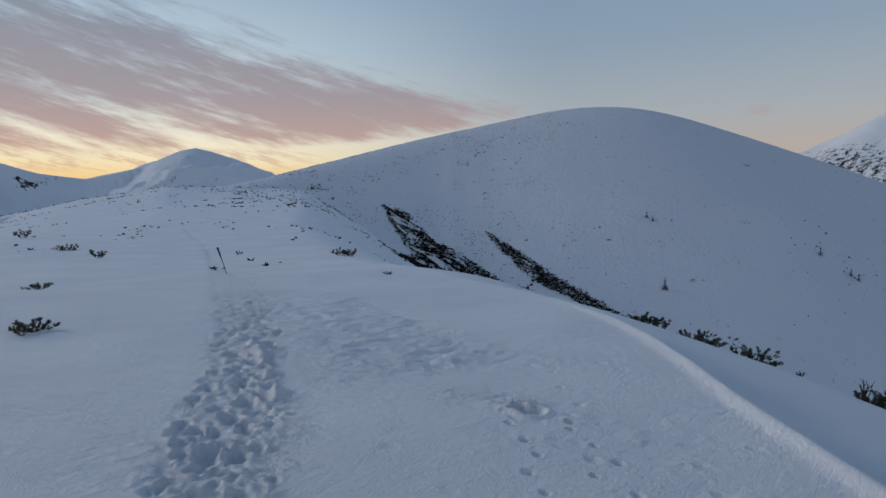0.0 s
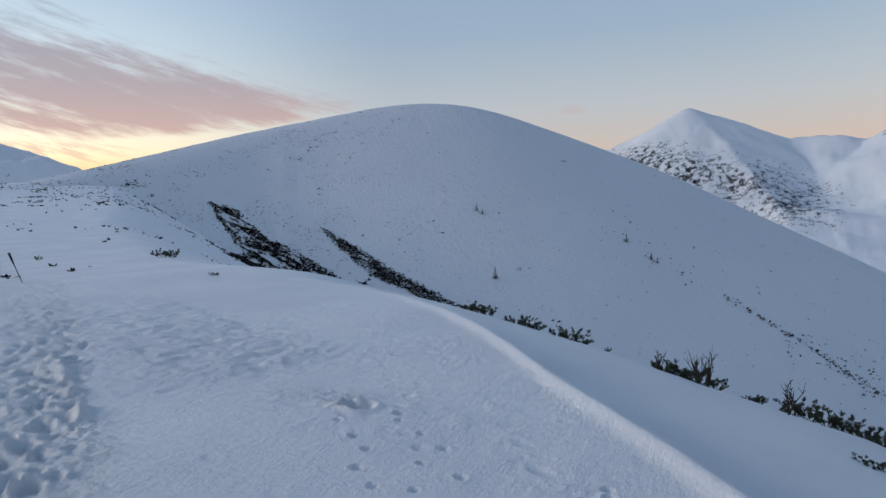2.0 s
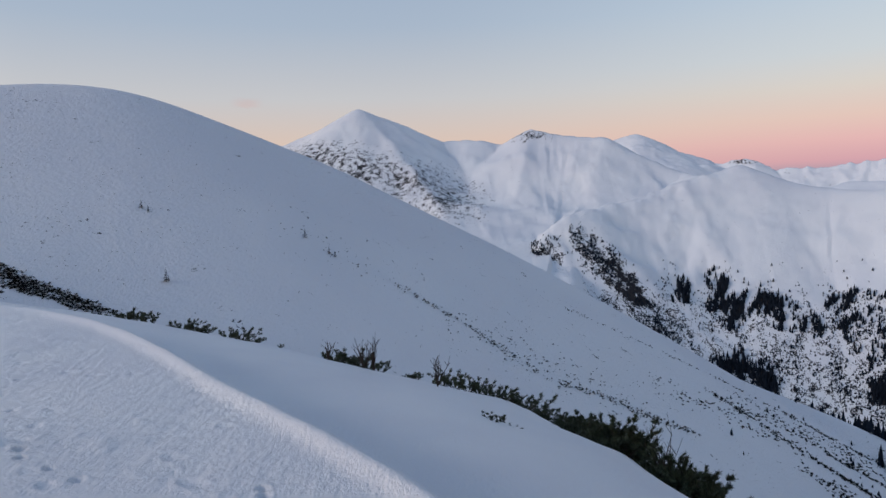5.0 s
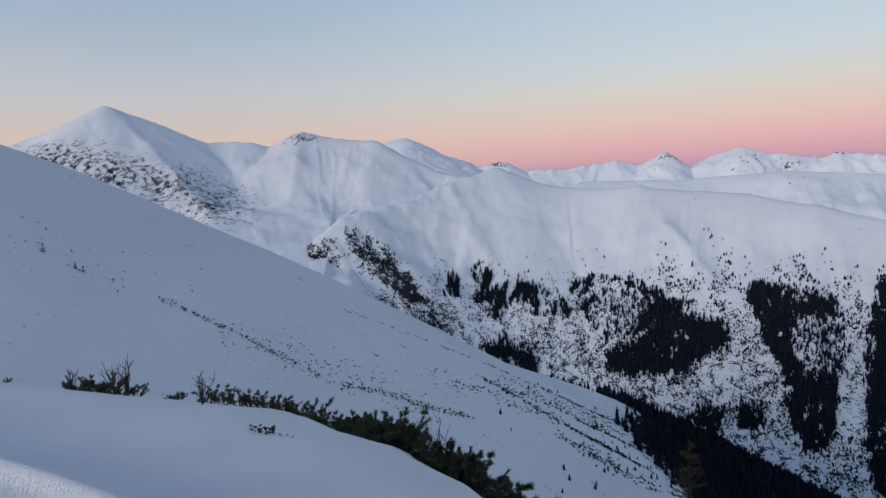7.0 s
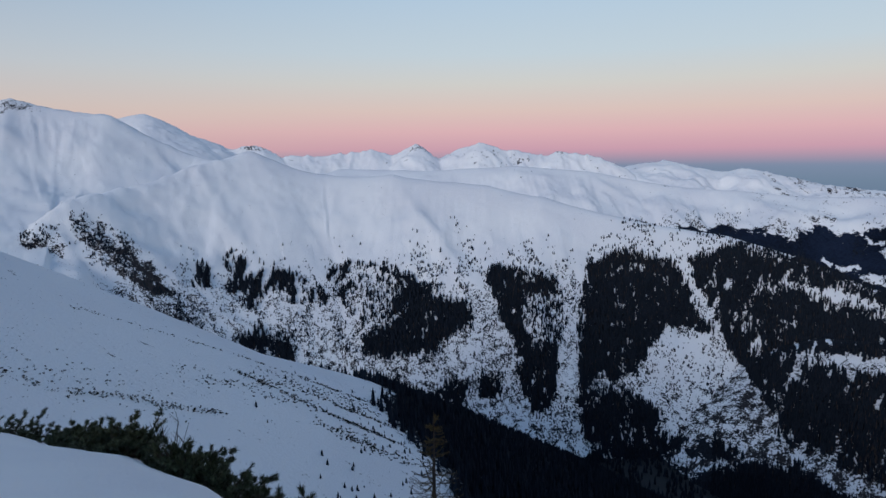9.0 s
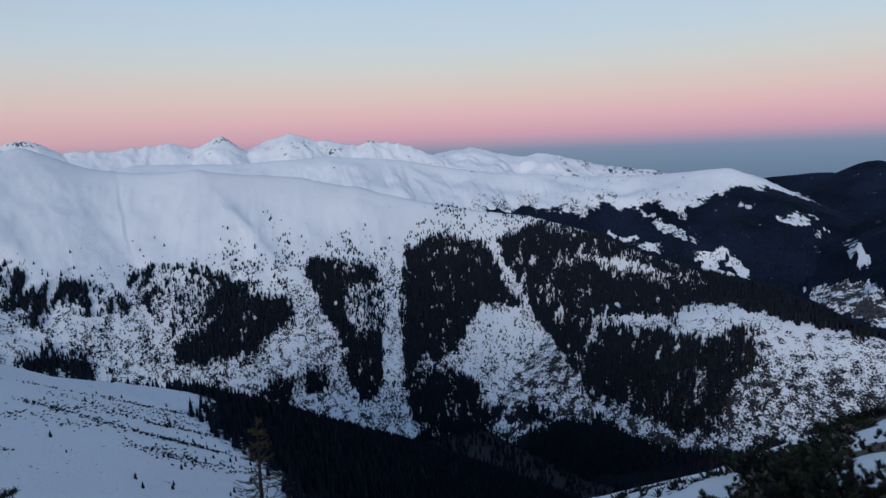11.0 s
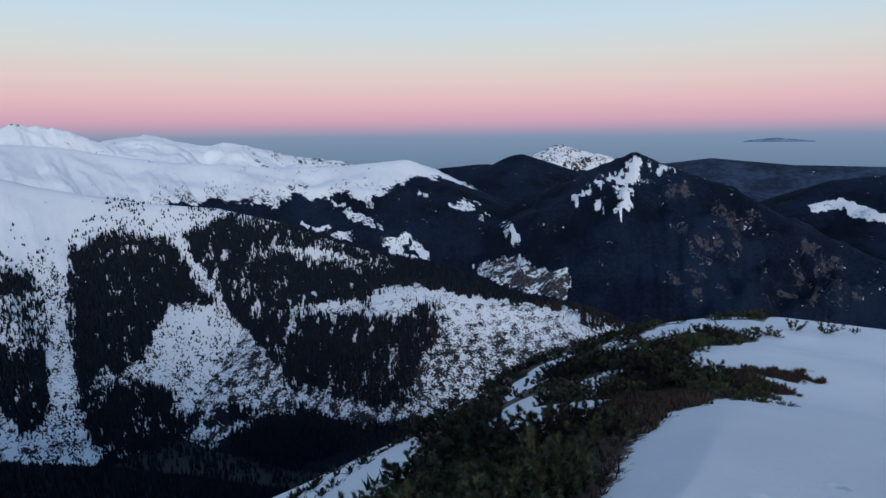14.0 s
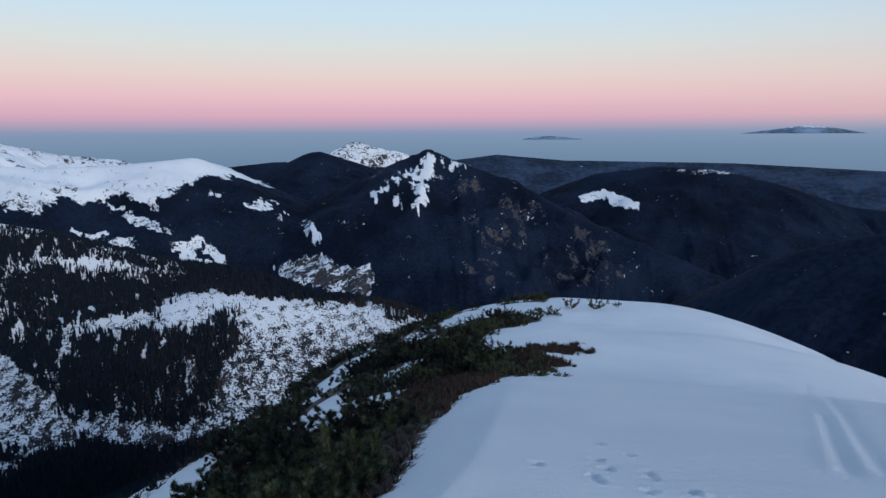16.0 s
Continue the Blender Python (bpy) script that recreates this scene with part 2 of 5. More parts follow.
def ground_height(x, y, detail=True):
    u, v = x * N_U[0] + y * N_U[1], x * N_V[0] + y * N_V[1]
    cr = sum(crest_of(v + o) for o in (-1.5, -0.5, 0.5, 1.5)) / 4
    ed = sum(edge_of(v + o) for o in (-0.8, 0, 0.8)) / 3
    ww = u - ed
    p = np.maximum(ww, 0)
    sharp = smooth(v, -1.0, 2.0) * smooth(v, 13, 7)
    fall = 1 + (np.interp(v, (-60, -40, -28, -20, -14, -9, -6, -3, -1, 0.5, 1.5, 2.5, 3.5, 5, 6.5, 8, 10, 12.5, 16, 20),
                          (1, 0.6, 0.84, 0.99, 1.1, 1.25, 1.25, 1.5, 2.0, 1.32, 1.04, 1.0, 0.89, 0.98, 1.12, 1.18, 1.5, 1.95, 2.0, 1)) - 1) * smooth(p, 22, 10)
    drop = 0.22 * sharp * smooth(ww, 0.08, 0.5) + fall * np.where(p < 7, 0.09 * p + 0.036 * p * p, 2.394 + 0.62 * (p - 7))
    drop = drop + 0.30 * np.minimum(p, 6) * smooth(v, 0.6, -2.2) * smooth(v, -9, -4)
    drop = drop - 0.07 * sharp * np.exp(-((ww - 0.02) / 0.11) ** 2)
    left = np.maximum(-3 - u, 0) * smooth(v, 3, -4)
    drop = drop + np.minimum(0.03 * left * left, 0.5 * left)
    far_left = np.maximum(-60 - u, 0)
    drop = drop + 0.3 * far_left + 0.13 * np.minimum(np.maximum(-4 - u, 0), 60) * smooth(v, 50, 150)
    z = cr - drop
    r = np.hypot(x, y)
    z = z + smooth(r, 40, 400) * 14 * fbm(x / 90, y / 90, 5, 3)
    return np.maximum(z, VALLEY + 25 * fbm(x / 300, y / 300, 4, 8))


def pits(u, v, h, places, radius, depth, rim=0.35, long=1.0):
    """Prints pressed into the snow, with a raised rim."""
    for (pu, pv), r, d in zip(places, radius, depth):
        near = (np.abs(u - pu) < 3 * r) & (np.abs(v - pv) < 3 * r * long)
        q = ((u[near] - pu) ** 2 + ((v[near] - pv) / long) ** 2) / (r * r)
        h[near] += d * (-1.15 * np.exp(-q ** 2) + rim * np.exp(-(np.sqrt(q) - 1.35) ** 2 * 9))


def path_of(v):
    return np.interp(v, (2, 4.6, 5.7, 7.7, 10.7, 13.5, 17, 26, 49, 72, 92), (-0.3, 0.27, 0.44, 0.68, 1.1, 1.25, 1.45, 1.6, 1.7, 0.7, 0.3))


def trodden(x, y):
    """Footprints, wind ripples and crust on the near snow."""
    rng = np.random.RandomState(4)
    shape = x.shape
    r = np.hypot(x, y).ravel()
    pick = r < 110
    px, py = x.ravel()[pick], y.ravel()[pick]
    u, v = px * N_U[0] + py * N_U[1], px * N_V[0] + py * N_V[1]
    h = np.zeros(u.shape)
    shelf = smooth(u - edge_of(v), -0.1, -0.9)
    # wind crust and low drifts
    h += 0.014 * fbm(u / 1.1, v / 0.6, 5, 41, 0.65) * shelf * smooth(v, -3, 1) + 0.014 * np.maximum(fbm(u / 0.12, v / 0.10, 3, 42, 0.65), -0.15) * shelf * smooth(v, -2, 2) * smooth(fbm(u / 1.3, v / 1.3, 4, 49), -0.25, 0.4)
    h += 0.05 * fbm(u / 5, v / 3, 4, 43)
    h += 0.15 * smooth(u, -0.5, -1.8) * (ridged((v + 0.5 * u) / 3.1, u / 9, 3, 44) - 0.6) * smooth(v, 4, 8)
    # pocked snow beside the path
    pock = smooth(u, 1.0, 2.0) * smooth(u, 4.4, 3.2) * smooth(v, 6.3, 7.5) * smooth(v, 17, 12)
    h += 0.042 * pock * (ridged(u / 0.45, v / 0.35, 3, 45) - 0.6) + 0.05 * pock * fbm(u / 0.25, v / 0.2, 4, 46, 0.65)
    # the trodden path
    lane = np.abs(u - path_of(v))
    wide = np.interp(v, (2, 4.6, 8, 12, 17, 22, 26, 40), (0.56, 0.54, 0.52, 0.62, 0.8, 0.9, 0.35, 0.25))
    worn = smooth(lane + 0.25 * fbm(u / 0.4, v / 0.6, 3, 52), wide * 1.3, wide * 0.6) * smooth(v, 1.5, 3)
    trod = np.maximum(worn, 0.45 * pock)
    h += worn * (-0.015 + 0.034 * fbm(u / 0.16, v / 0.16, 4, 47, 0.7) + 0.03 * np.maximum(fbm(u / 0.07, v / 0.07, 2, 50), -0.1))
    berm = np.interp(v, (6.3, 6.8, 7.8, 9.3, 10.3), (0.93, 0.97, 1.02, 1.01, 0.91)) + 0.05 * fbm(v / 0.3, v * 0, 3, 53)
    h += 0.07 * np.exp(-((u - berm) / 0.07) ** 2) * smooth(v, 6.2, 6.9) * smooth(v, 10.8, 9.8) * smooth(fbm(v / 0.5, v * 0 + 3, 2, 54), -0.6, 0.1)
    vs = np.concatenate([np.arange(2.6, 15, 0.062), np.arange(15, 40, 0.16), np.arange(40, 95, 0.33)])
    us = path_of(vs) + rng.uniform(-1, 1, len(vs)) * np.interp(vs, (2, 8, 12, 17, 22, 26, 40), (0.46, 0.42, 0.5, 0.7, 0.7, 0.3, 0.2))
    grow = np.interp(vs, (18, 40, 90), (1, 2.3, 4))
    pits(u, v, h, zip(us, vs), rng.uniform(0.04, 0.08, len(vs)) * grow, rng.uniform(0.010, 0.036, len(vs)) * grow ** 0.7, 0.35, 1.5)
    vs = rng.uniform(3, 14, 75)
    pits(u, v, h, zip(path_of(vs) + rng.uniform(-0.42, 0.42, 75), vs), rng.uniform(0.06, 0.09, 75), rng.uniform(0.035, 0.065, 75), 0.2, 1.7)
    # a side track leading over to the drift
    vs = rng.uniform(20, 25, 60)
    pits(u, v, h, zip(1.4 + (rng.uniform(0, 1, 60)) * 4.2, vs), rng.uniform(0.08, 0.13, 60), rng.uniform(0.03, 0.07, 60))
    # dug hole with thrown crumbs
    crumbs = np.exp(-(((u - 2.74 - 0.35 * (5.5 - v)) / 0.26) ** 2 + ((v - 5.45) / 0.62) ** 2)) * smooth(fbm(u / 0.2, v / 0.2, 3, 55), -0.5, 0.2)
    trod = np.maximum(trod, np.minimum(1.3 * crumbs, 1))
    h += crumbs * (0.012 + 0.05 * np.maximum(fbm(u / 0.06, v / 0.06, 3, 48), -0.1))
    pits(u, v, h, [(2.85, 5.04), (2.79, 5.17)], [0.10, 0.08], [0.13, 0.09], 0.2)
    # small animal tracks
    small = [(2.46, 4.48), (2.40, 4.19), (2.87, 4.19), (2.84, 3.87), (2.19, 3.96), (2.56, 3.74), (2.14, 3.67), (2.91, 4.55), (2.54, 4.88), (2.3, 3.45), (2.62, 3.4), (1.95, 3.3), (3.0, 4.7), (3.1, 4.85)]
    small += [(2.9 + rng.uniform(-0.35, 0.25), 2.45 + rng.uniform(-0.6, 0.5)) for _ in range(22)]
    small += [(3.1 + 0.35 * i + rng.uniform(-0.1, 0.1), 5.2 + 0.5 * i + rng.uniform(-0.1, 0.1)) for i in range(7)]
    pits(u, v, h, small, rng.uniform(0.028, 0.040, len(small)), rng.uniform(0.018, 0.032, len(small)), 0.25, 1.25)
    # faint old prints and scuffs over the shelf
    vs = rng.uniform(3, 16, 150)
    pits(u, v, h, zip(rng.uniform(1.2, 5.2, 150), vs), rng.uniform(0.02, 0.06, 150), rng.uniform(0.004, 0.012, 150), 0.4, 1.6)
    far_side = [(0.39, -4.21), (0.33, -4.2), (-0.07, -4.85), (-0.05, -4.44), (-0.11, -4.26), (-0.02, -4.09), (-0.05, -4.01), (-0.36, -4.28), (-0.38, -4.18), (-0.33, -3.93), (-0.27, -4.65), (-0.58, -4.0), (-0.7, -3.95)]
    pits(u, v, h, far_side, [0.042] * len(far_side), [0.022] * len(far_side), 0.35, 1.2)
    # two old ski grooves
    for at, side, lo, hi in (((-16.22, -8.43, -5.8, -4.88), (-5.07, -2.93, -2.18, -1.94), -16.22, -4.88), ((-7.18, -5.95, -4.79), (-2.39, -2.02, -1.69), -7.18, -4.79)):
        line = np.interp(v, at, side)
        h -= 0.022 * np.exp(-((u - line) / 0.06) ** 2) * smooth(v, hi + 0.2, hi) * smooth(v, lo - 0.2, lo)
        h += 0.014 * np.exp(-((u - line - 0.12) / 0.05) ** 2) * smooth(v, hi + 0.2, hi) * smooth(v, lo - 0.2, lo)
    out = np.zeros(x.size)
    out[pick] = h
    rough = np.zeros(x.size)
    rough[pick] = trod
    return out.reshape(shape), rough.reshape(shape)


# snow that lies between the bushes: across and along of both ends, half width
SNOW_GAPS = [(2.74, -7.29, 4.92, -17.46, 0.46), (3.65, -7.9, 7.07, -16.64, 0.66), (8.53, -19.65, 11.65, -28.17, 0.88), (11.17, -29.2, 11.23, -30.3, 1.16), (8.82, -27.7, 8.12, -27.9, 0.97), (5.26, -21.4, 5.55, -25.9, 0.78), (5.53, -30.3, 5.03, -32.3, 1.55), (13.5, -23.2, 11.55, -20.3, 0.97), (3.63, -7.31, 3.48, -7.53, 0.31), (3.05, -6.29, 2.9, -6.42, 0.31), (1.96, -7.34, 1.95, -7.63, 0.15), (1.62, -7.08, 1.53, -7.31, 0.19), (3.44, -30.5, 4, -32, 1.76), (2, -17.5, 1.6, -25, 1.07)]


def heath_mat(u, v):
    """The brown heath that lies open between the drift and the pines."""
    return bumps(u, v, [(2.2, -12.5, 0.9, 3.2), (1.2, -15.2, 0.9, 1.6), (1.75, -8.2, 0.55, 1.8), (0.6, -16.9, 0.7, 0.8)]) + 0.5 * fbm(u / 0.55, v / 1.1, 4, 93, 0.6)


def scrub(u, v):
    """Where dwarf pine and heath come through the snow on the steep side."""
    ww = u - edge_of(v)
    patch = fbm(u / 1.6 + 0.30 * v, v / 3.6, 5, 91, 0.6)
    low = smooth(ww, 0.1, 0.9) * smooth(v, -2.2, -3.4) * smooth(patch + 0.3 * smooth(v, -8, -5), -0.34, -0.16)
    low = low * smooth(ww - 0.42 * np.maximum(-v, 0) + 1.2 * patch, 1.8, 0.8)
    wob = 0.45 * fbm(u / 0.8, v / 0.8, 4, 92, 0.65)
    for u1, v1, u2, v2, half in SNOW_GAPS:
        low = low * smooth(to_line(u + wob, v + wob, (u1, v1), (u2 + 0.01, v2)), half * 0.7, half * 1.2)
    heath = smooth(heath_mat(u, v), 0.3, 0.6) * smooth(ww + 2 * smooth(v, -9, -13), 0.0, 0.35)
    return np.maximum(low, heath)


def ground():
    az = np.concatenate([np.arange(-180, -62, 3.0), np.arange(-62, 15, 0.4), np.arange(15, 84, 0.5), np.arange(84, 172, 0.22), [172.5, 174, 177, 180]])
    r = np.concatenate([[0.05, 0.5, 1.2, 1.6], np.geomspace(2, 15, 480), np.geomspace(15.2, 70, 160), np.geomspace(72, 4900, 110)])
    rr, aa = np.meshgrid(r, np.radians(az), indexing="ij")
    x, y = -np.sin(aa) * rr, np.cos(aa) * rr
    z = ground_height(x, y)
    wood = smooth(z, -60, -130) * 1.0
    u, v = x * N_U[0] + y * N_U[1], x * N_V[0] + y * N_V[1]
    bare = scrub(u, v) * smooth(rr, 600, 200)
    marks, trod = trodden(x, y)
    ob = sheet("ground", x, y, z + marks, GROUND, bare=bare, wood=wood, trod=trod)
    tagged(ob, "snow covered mountain crest falling into a dark wooded valley", "ground", kind="structure")
    return ob


ground()

# ---- mountains ----


def crest_points(points):
    """From heading, distance and height angle to places."""
    a, d, e = np.array(points, float).T
    return np.stack([-np.sin(np.radians(a)) * d, np.cos(np.radians(a)) * d, EYE + d * np.tan(np.radians(e))], -1)


def ridge_height(x, y, line, slope, round_off, power=1.0):
    best = np.full(x.shape, -1e9)
    along = np.zeros(x.shape)
    dist = np.zeros(x.shape)
    run = 0.0
    for p, q in zip(line[:-1], line[1:]):
        dx, dy = q[0] - p[0], q[1] - p[1]
        ln = math.hypot(dx, dy)
        t = np.clip(((x - p[0]) * dx + (y - p[1]) * dy) / ln ** 2, 0, 1)
        d = np.hypot(x - p[0] - t * dx, y - p[1] - t * dy)
        h = p[2] + t * (q[2] - p[2]) - slope * (np.sqrt(d * d + round_off ** 2) - round_off) ** power
        hit = h > best
        best = np.where(hit, h, best)
        along = np.where(hit, run + t * ln, along)
        dist = np.where(hit, d, dist)
        run += ln
    return best, along, dist


LAND = []


def land_height(land, az, r):
    """The height of a built mountain at a heading and distance."""
    a0, step, lr, z = land
    i = np.clip((np.log(r) - lr[0]) / (lr[1] - lr[0]), 0, len(lr) - 1.001)
    j = np.clip((az - a0) / step, 0, z.shape[1] - 1.001)
    i0, j0 = i.astype(int), j.astype(int)
    fi, fj = i - i0, j - j0
    return (z[i0, j0] * (1 - fi) + z[i0 + 1, j0] * fi) * (1 - fj) + (z[i0, j0 + 1] * (1 - fi) + z[i0 + 1, j0 + 1] * fi) * fj


def mountain(name, points, mat, label, slope=0.6, round_off=20.0, near=900.0, far=700.0, rough=20.0, gully=30.0, wave=160.0, step=0.15, rings=130,
             floor=VALLEY - 80, category="mountain", seed=1, marks=None, margin=5.0, crest_noise=0.15, soften=0.14, rugged=0.0, facet=420.0, jag=0.0, spurs=(), spur_slope=0.85, shelf=None):
    a, d, e = np.array(points, float)[::-1].T if points[0][0] > points[-1][0] else np.array(points, float).T
    fine = np.arange(a[0], a[-1] + 0.01, 0.35)
    k = np.arange(-12, 13) * 0.35
    pull = np.exp(-(k / soften) ** 2 / 2)
    pull /= pull.sum()
    d = sum(p * np.interp(fine + o, a, d) for p, o in zip(pull, k))
    e = sum(p * np.interp(fine + o, a, e) for p, o in zip(pull, k))
    line = crest_points(np.stack([fine, d, e], -1))
    a = [p[0] for p in points]
    d = [p[1] for p in points]
    az = np.radians(np.arange(min(a) - margin, max(a) + margin + step, step))
    r = np.geomspace(max(min(d) - near, 40), min(max(d) + far, 4950), rings)
    rr, aa = np.meshgrid(r, az, indexing="ij")
    x, y = -np.sin(aa) * rr, np.cos(aa) * rr
    z, along, dist = ridge_height(x, y, line, slope, round_off)
    if shelf is not None:
        lift = shelf(np.degrees(aa), rr) - z
        z = z + 0.5 * (lift + np.sqrt(lift * lift + 1600))
    for low_line in spurs:
        z2, along2, dist2 = ridge_height(x, y, crest_points(low_line), spur_slope, 12)
        z2 = z2 + 10 * fbm(x / 60, y / 60, 4, seed + 3)
        lift = z2 - z
        z = z + np.where(lift > 0, lift, 0) + 0.5 * (np.sqrt(lift * lift + 900) - np.abs(lift))
    away = smooth(dist, 0, wave * 1.2)
    cut = ridged(along / wave, dist / (wave * 5), 4, seed)
    z = z + away * gully * (cut - 0.62) * 2 + (away + crest_noise) * rough * fbm(x / 110, y / 110, 6, seed + 5)
    z = z + smooth(dist, 0, facet * 0.5) * rugged * (ridged(x / facet, y / facet, 5, seed + 9) - 0.62) * 2
    z = z + jag * (ridged(along / 70, dist / 160, 3, seed + 13) - 0.55) * smooth(dist, 500, 0)
    z = np.maximum(z, floor)
    LAND.append((np.degrees(az[0]), step, np.log(r), z))
    bare, wood = (0.0, 0.0) if marks is None else marks(x, y, z, np.degrees(aa), rr, cut, dist)
    ob = sheet(name, x, y, z, mat, bare=bare, wood=wood)
    return tagged(ob, label, category, kind="structure")


# where spruces stand on the slopes across the valley, by heading and height angle
CLOSED_WOODS = [
    [(52.7, -13.5), (51.9, -11.5), (49.6, -11.3), (46.8, -12.3), (46.1, -14.2), (48.6, -15.5), (50.6, -17.0), (56.2, -16.7), (56.0, -15.2)],
    [(66.7, -14.6), (65.4, -13.6), (64.6, -14.7), (62.4, -14.8), (62.4, -17.2), (66.8, -15.3)],
    [(44.4, -8.9), (40.7, -9.4), (38.5, -10.3), (37.9, -11.8), (40.6, -11.4), (41.3, -13.3), (40.6, -15.7), (38.1, -15.1), (38.2, -18.0), (39.2, -21.1), (40.5, -22.4), (41.7, -20.1), (41.9, -16.3), (43.6, -13.4), (44.8, -10.5)],
    [(45.4, -18.6), (43.3, -18.6), (43.3, -20.4), (45.3, -20.3)],
]
CLOSED_WOODS += [
    [(49.2, -19.4), (47.6, -18.5), (46.0, -19.8), (47.1, -21.5), (48.9, -21.1)],
    [(35.9, -8.7), (32.9, -7.2), (29.0, -8.0), (27.1, -11.2), (25.4, -13.6), (29.3, -13.5), (30.3, -15.5), (31.0, -17.6), (33.6, -18.4), (36.2, -16.9), (36.3, -13.0)],
    [(36.5, -19.3), (32.2, -19.3), (29.4, -20.4), (29.2, -22.4), (25.5, -22.1), (22.4, -23.3), (26.7, -24.2), (31.0, -25.1), (35.6, -23.9)],
    [(22.4, -10.0), (19.5, -9.7), (14.6, -11.0), (11.9, -11.3), (6.0, -12.0), (11.5, -13.1), (12.2, -14.4), (16.1, -14.3), (21.1, -14.7), (22.8, -12.1)],
    [(22.3, -6.6), (19.1, -7.4), (14.3, -9.5), (5.8, -11.9), (6.8, -12.2), (11.9, -11.1), (15.0, -10.0), (18.8, -8.2)],
]
BROKEN_WOODS = [
    [(58.8, -8.5), (53.7, -9.0), (49.6, -10.8), (52.2, -12.5), (53.8, -14.0), (56.9, -13.5), (58.6, -10.9)],
    [(63.8, -8.7), (61.4, -9.3), (59.4, -10.4), (59.1, -11.9), (61.9, -12.0), (63.7, -11.2)],
    [(22.1, -14.9), (11.5, -15.9), (7.8, -15.8), (5.5, -17.6), (8.2, -20.4), (8.4, -22.8), (11.5, -24.0), (15.7, -22.3), (18.6, -21.4), (21.1, -17.9)],
    [(41.4, -11.4), (37.9, -11.3), (37.9, -15.1), (40.6, -15.7)],
    [(56.9, -8.8), (55.1, -8.9), (52.3, -10.3), (53.3, -12.8), (55.4, -14.1), (57.3, -12.5)],
    [(7.8, -15.1), (5.8, -14.8), (5.5, -17.6), (7.2, -17.7)],
    [(-7.1, -14.2), (-11.3, -14.3), (-11.5, -16.4), (-7.0, -16.6)],
    [(36.3, -15.0), (34.6, -16.8), (34.7, -18.6), (36.4, -19.2)],
]
BROKEN_WOODS += [
    [(67.6, -7.6), (66.5, -7.1), (65.8, -8.6), (63.6, -8.7), (63.3, -10.7), (65.0, -11.4), (66.0, -12.5), (67.4, -11.0)],
    [(71.0, -8.5), (70.1, -7.8), (69.1, -9.0), (68.9, -10.2), (70.9, -9.8)],
    [(27.3, -7.7), (23.0, -7.0), (19.1, -7.8), (16.4, -9.3), (22.4, -9.8), (22.8, -12.1), (21.1, -14.7), (23.2, -14.3), (24.6, -12.2), (26.2, -10.0)],
    [(27.7, -7.7), (22.3, -5.9), (25.0, -9.2), (22.6, -13.9), (21.1, -17.9), (18.6, -21.5), (19.4, -22.3), (21.7, -18.6), (24.2, -15.0), (26.3, -11.2)],
]
LONE_TREES = [
    [(44.3, -8.9), (41.4, -6.6), (39.3, -8.9), (36.8, -7.1), (32.8, -4.6), (22.8, -5.8), (15.8, -7.7), (11.5, -9.5), (11.5, -11.5), (20.9, -9.9), (26.5, -9.2), (29.0, -7.5), (32.9, -7.4), (36.4, -8.6), (37.5, -10.5), (39.4, -10.3), (43.9, -9.9)],
    [(51.8, -5.9), (49.5, -7.0), (46.6, -11.0), (45.9, -12.5), (49.6, -11.5), (51.8, -9.9)],
    [(47.7, -4.9), (45.1, -8.4), (44.0, -11.3), (46.5, -9.6), (47.6, -7.7)],
    [(11.8, -13.5), (1.1, -14.5), (-6.8, -15.7), (-3.5, -18.7), (3.2, -21.7), (7.7, -19.7), (5.8, -17.2), (8.8, -15.4)],
]
CLEARINGS = [
    [(29.3, -13.5), (26.2, -14.0), (24.2, -15.8), (21.2, -18.9), (19.4, -22.3), (21.8, -23.0), (24.4, -21.7), (28.7, -21.7), (29.6, -19.5), (31.3, -18.0), (29.9, -15.5)],
    [(29.4, -24.5), (27.7, -23.5), (26.0, -24.3), (26.5, -25.3)],
]
GULLIES = [
    [(47.4, -6.8), (44.3, -12.5), (43.0, -16.3), (42.0, -20.1), (39.9, -23.4)],
    [(36.4, -6.9), (36.7, -11.2), (37.4, -15.1), (38.0, -19.8), (38.7, -24.4)],
    [(28.2, -7.6), (26.1, -11.7), (24.2, -15.0), (21.7, -18.4), (18.6, -22.8)],
]
VALLEY_EDGE = [(52.6, -20.1), (49.0, -21.3), (45.3, -23.3), (40.2, -24.8), (36.2, -25.2), (35.1, -24.4), (29.9, -25.2), (25.7, -25.0), (21.8, -23.8), (18.1, -23.1), (16.8, -24.1), (12.8, -25.2), (6.6, -24.6), (4.2, -23.4)]
ROCKY_KNOLL = [
    [(85.1, -5.3), (83.1, -4.6), (79.8, -4.7), (79.4, -8.4), (81.9, -8.4)],
    [(79.3, -3.2), (76.9, -4.0), (74.5, -6.4), (72.2, -10.0), (73.6, -10.3), (76.5, -7.9), (78.6, -5.4)],
]


def sight(z, r):
    """The height angle of a place."""
    return np.degrees(np.arctan2(z - EYE, r))


def inside(px, py, corners):
    """How far inside an outline, in degrees; negative outside."""
    near, odd = np.full(np.shape(px), 99.0), np.zeros(np.shape(px), bool)
    for a, b in zip(corners, corners[1:] + corners[:1]):
        near = np.minimum(near, to_line(px, py, a, b))
        if a[1] != b[1]:
            odd ^= ((a[1] > py) != (b[1] > py)) & (px < (b[0] - a[0]) * (py - a[1]) / (b[1] - a[1]) + a[0])
    return np.where(odd, near, -near)


def within(px, py, outlines, soft):
    v = np.zeros(np.shape(px))
    for corners in outlines:
        v = np.maximum(v, smooth(inside(px, py, corners), -soft, soft))
    return v


